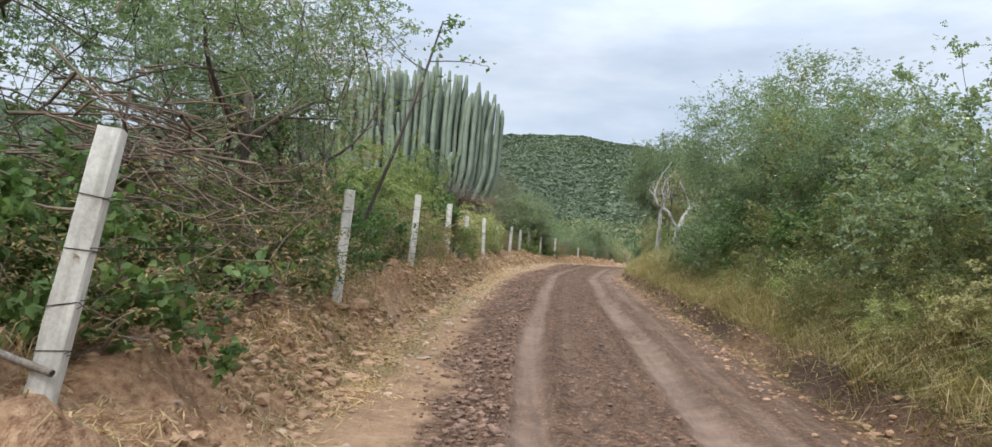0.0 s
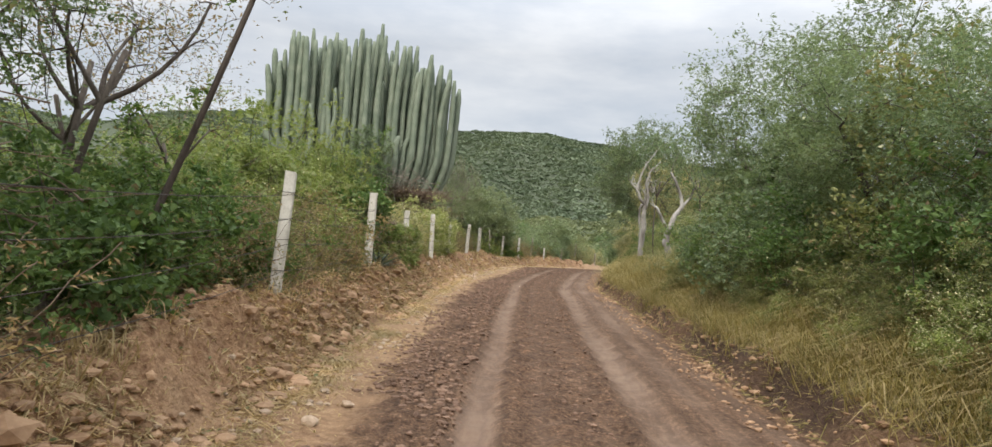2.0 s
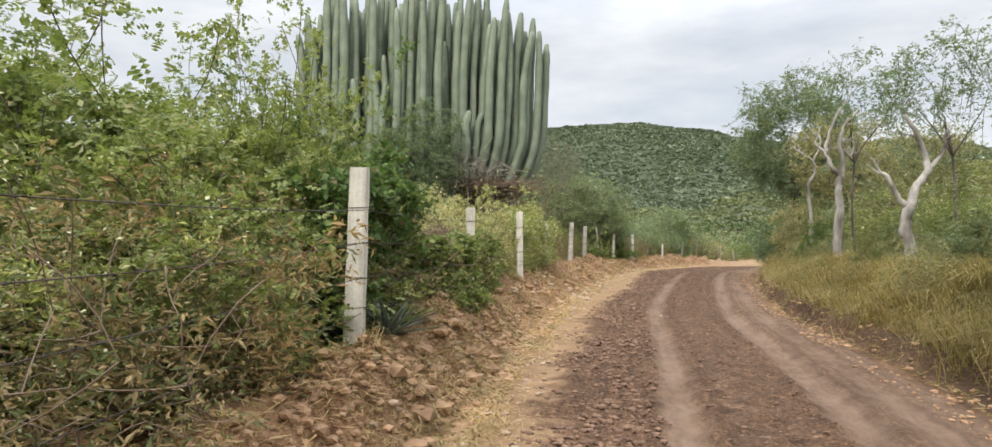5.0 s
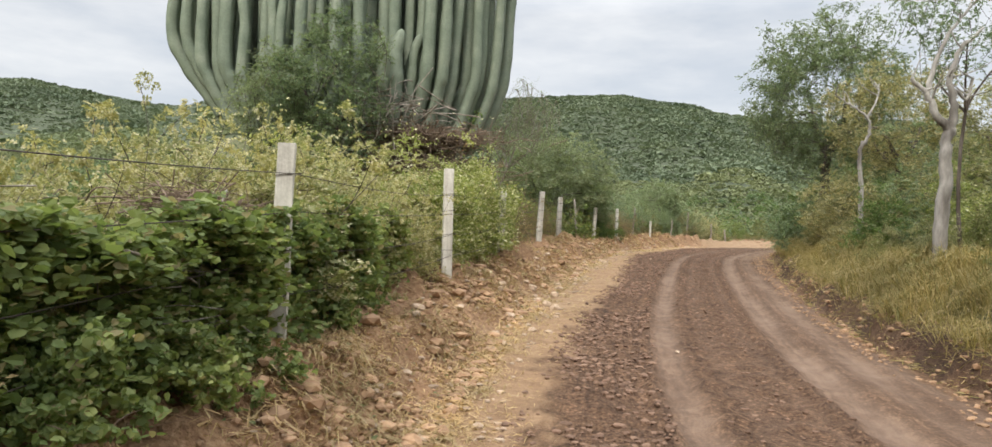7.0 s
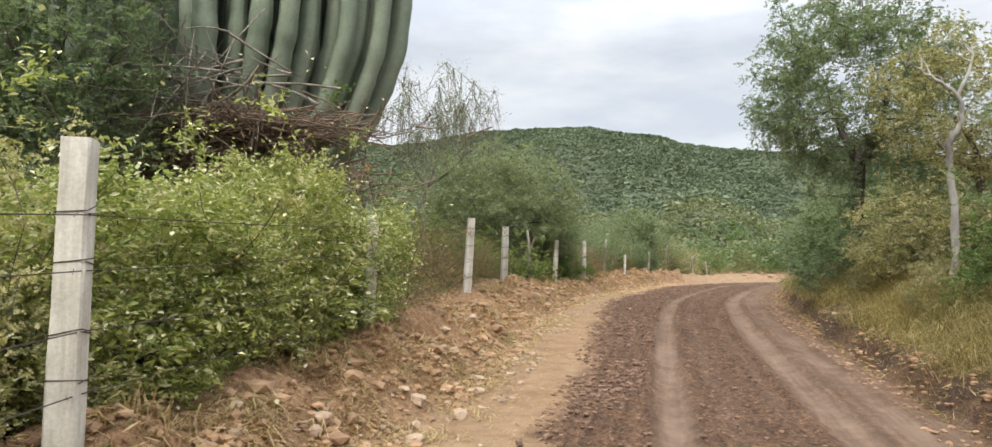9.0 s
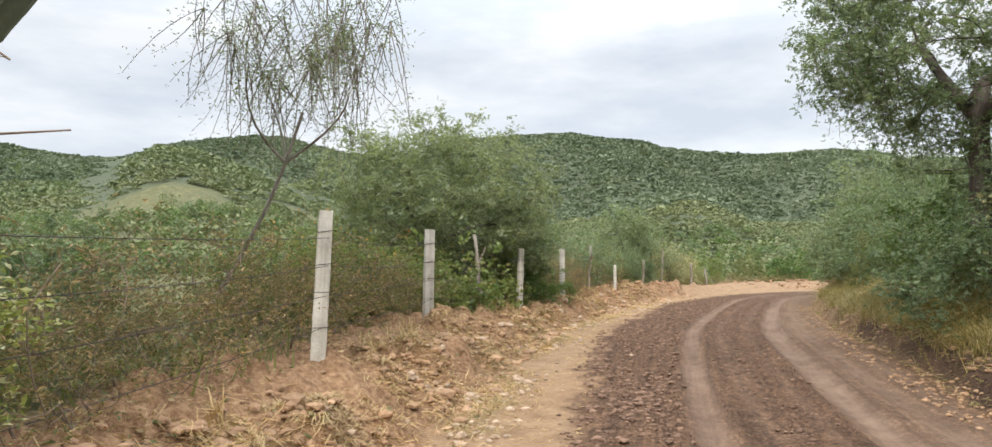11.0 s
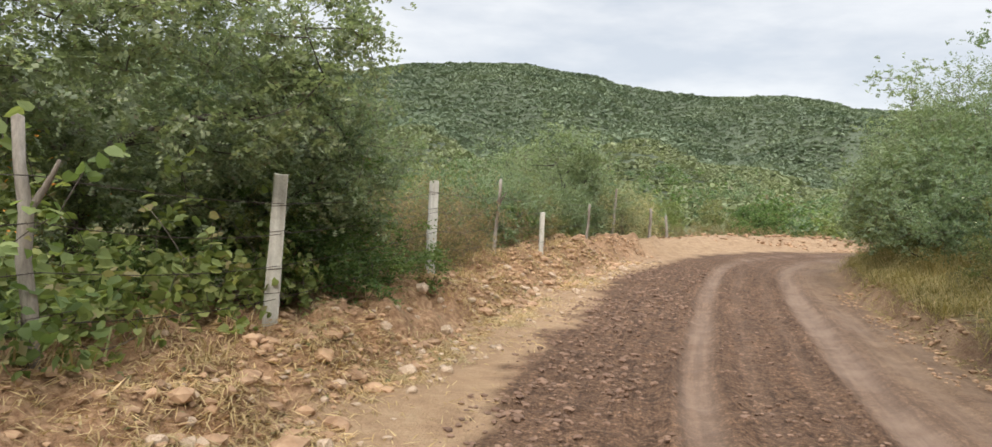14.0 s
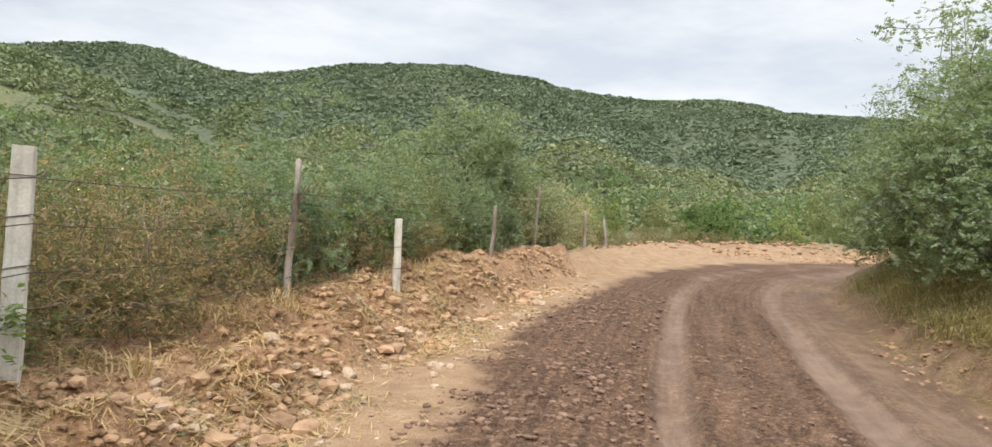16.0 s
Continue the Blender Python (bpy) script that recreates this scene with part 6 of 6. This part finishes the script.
def bend_ridge(r, n):
    return np.stack([r.uniform(12.5, 27, n), r.uniform(76, 82, n)], 1)


litter("ridge_stones", "pale stones and clods on the ridge at the bend", 900, bend_ridge, 0.06, M_EARTH, 69, "stones", 0.6, 0.5)
litter("cut_bank_clods", "brown clods fallen from the cut bank", 3000, strip(2.5, 62, lambda y: right_edge(y) - 0.15, lambda y: right_edge(y) + 0.8), 0.034, M_EARTH, 66, "clods")


def grass(name, label, count, place, height, material, seed, lean=0.6, width=0.010, tufts=0, spread=0.08):
    r = rnd(seed)
    if tufts:
        c = place(r, tufts)
        xy = np.repeat(c, count // tufts, 0)
        xy = xy + r.normal(0, spread, xy.shape)
    else:
        xy = place(r, count)
    z = ground_z(xy[:, 0], xy[:, 1]) - 0.02
    v, f = blades(np.stack([xy[:, 0], xy[:, 1], z], 1), height, r, lean, width)
    me = mesh_from(name, v, f, material)
    return tagged(new(name, me), label, "grass", kind="stuff")


grass("dry_straw", "flattened dry straw on the dug bank", 42000, strip(1.5, 62, lambda y: fence_edge(y) - 0.1, lambda y: shoulder_edge(y) + 0.35), 0.085, M_STRAW, 71, 2.1, 0.005, 700, 0.24)
grass("straw_heaps", "matted golden straw clumps on the dug bank", 50000, strip(1.5, 60, lambda y: fence_edge(y) + 0.1, lambda y: shoulder_edge(y) + 0.3), 0.085, M_STRAW, 85, 2.6, 0.0055, 380, 0.15)
grass("fence_grass", "dry pale grass tufts at the fence foot", 4200, strip(1.5, 62, lambda y: fence_edge(y) - 0.4, lambda y: fence_edge(y) + 0.15), 0.26, M_STRAW, 72, 1.1, 0.006, 110, 0.10)
grass("bank_grass", "drooping dry grass over the cut road bank", 100000, strip(2.0, 66, lambda y: right_edge(y) + 0.42, lambda y: right_edge(y) + 1.9, 1.3, patchy=False), 0.42, M_GRASS, 73, 1.6, 0.0042, 1250, 0.16)
grass("bank_hay", "tall drying grass on top of the bank", 16000, strip(22, 60, lambda y: right_edge(y) + 1.0, lambda y: right_edge(y) + 3.0), 0.5, M_HAY, 74, 1.4, 0.005, 420, 0.2)
grass("golden_grass", "golden dry grass clumps below the dead trees", 14000, strip(20.5, 35, lambda y: right_edge(y) + 0.5, lambda y: right_edge(y) + 2.4), 0.58, M_HAY, 76, 1.2, 0.005, 150, 0.2)
grass("meadow_grass", "rank green weeds behind the fence", 16000, strip(20, 66, lambda y: fence_edge(y) - 7, lambda y: fence_edge(y) - 0.6), 0.4, M_OLIVE, 75, 0.9, 0.012, 700, 0.2)

def strewn(name, label, count, place, size, aspect, material, seed):
    """Straws and leaf litter lying nearly flat on the soil."""
    r = rnd(seed)
    xy = place(r, count)
    z = ground_z(xy[:, 0], xy[:, 1]) + r.uniform(0.004, 0.03, len(xy))
    n = len(xy)
    a = r.uniform(0, 6.28, n)
    d = np.stack([np.cos(a), np.sin(a), r.normal(0, 0.28, n)], 1)
    side = np.stack([-np.sin(a), np.cos(a), r.normal(0, 0.3, n)], 1)
    c = np.stack([xy[:, 0], xy[:, 1], z], 1)
    ln = (size * r.uniform(0.5, 1.5, n))[:, None]
    v = np.stack([c - d * ln, c + side * ln * aspect + [0, 0, 0.004], c + d * ln, c - side * ln * aspect], 1).reshape(-1, 3)
    me = mesh_from(name, v, np.arange(4 * n).reshape(-1, 4), material)
    return tagged(new(name, me), label, "litter", kind="stuff")


strewn("lying_straw", "loose straw lying on the dug bank", 60000, strip(1.5, 64, lambda y: fence_edge(y) - 0.2, lambda y: shoulder_edge(y) + 0.3), 0.075, 0.07, M_STRAW, 77)
strewn("leaf_litter", "brown dry leaves fallen on the bank", 16000, strip(1.5, 64, lambda y: fence_edge(y) - 0.5, lambda y: shoulder_edge(y) + 0.2), 0.028, 0.5, M_BROWN, 78)
strewn("verge_straw", "loose straw on the sandy verge", 9000, strip(1.5, 64, lambda y: shoulder_edge(y), lambda y: gravel_edge(y)), 0.05, 0.07, M_STRAW, 79)
strewn("bank_litter", "dry stalks hanging on the cut bank", 16000, strip(1.5, 62, lambda y: right_edge(y) - 0.1, lambda y: right_edge(y) + 1.0, patchy=False), 0.08, 0.06, M_GRASS, 80)

# ---- single stones ----
ROCKS = [(-0.42, 9.5, 0.10), (-0.22, 10.15, 0.11), (1.27, 35.1, 0.16), (0.38, 30.7, 0.13), (0.15, 32.2, 0.14), (2.75, 47.0, 0.15), (4.9, 46.1, 0.06), (5.03, 54.5, 0.08), (5.17, 54.7, 0.09), (5.58, 55.4, 0.08),
         (8.6, 41.9, 0.09), (2.74, 28.8, 0.05), (14.1, 58.6, 0.12), (2.3, 45.3, 0.13), (2.05, 44.2, 0.10), (1.75, 43.2, 0.12), (1.0, 38.2, 0.12), (0.7, 36.7, 0.11), (0.55, 33.9, 0.10), (-0.2, 28.6, 0.10), (-0.5, 27.2, 0.12), (-0.35, 25.8, 0.09), (2.6, 49.6, 0.07), (3.6, 51.6, 0.07), (4.3, 53.2, 0.08), (6.2, 57.2, 0.12), (7.0, 59.0, 0.12)]


def bank_stones():
    """Single stones thrown up with the dug earth along the fence."""
    r = rnd(82)
    kinds = []
    for _ in range(9):
        v, f = lump(r, 2)
        v = np.sign(v) * abs(v) ** 0.85 * np.array([1.0, r.uniform(0.65, 0.95), r.uniform(0.5, 0.8)])
        kinds.append(mesh_from("stone", v * r.normal(1, 0.07, (len(v), 1)), f, M_STONE))
    for x, y in strip(26, 63, lambda y: fence_edge(y) + 0.35, lambda y: shoulder_edge(y) + 0.55, patchy=False)(r, 150):
        s_ = min(0.10, 0.047 * r.lognormal(0, 0.4))
        ob = new("stone", kinds[r.integers(9)])
        ob.matrix_world = pose(x, y, gz(x, y) + s_ * 0.25, r.uniform(-20, 20), r.uniform(-20, 20), r.uniform(0, 360)) @ Matrix.Scale(s_, 4)
        tagged(ob, "small pale stone on the dug earth bank" if s_ < 0.07 else "fist sized pale stone on the dug earth bank", "stone", "stones on the bank")


bank_stones()


def rocks():
    r = rnd(81)
    for x, y, s_ in ROCKS:
        v, f = lump(r, 2)
        v = np.sign(v) * abs(v) ** 0.92
        v = v * np.array([1.0, r.uniform(0.65, 0.95), r.uniform(0.4, 0.65)]) * s_ * 0.72
        ob = new("rock", mesh_from("rock", v, f, M_STONE))
        ob.matrix_world = pose(x, y, gz(x, y) + s_ * 0.22, r.uniform(-12, 12), r.uniform(-12, 12), r.uniform(0, 360))
        tagged(ob, "pale rounded fieldstone lying on the dug verge", "rock", "stones on the verge")


rocks()
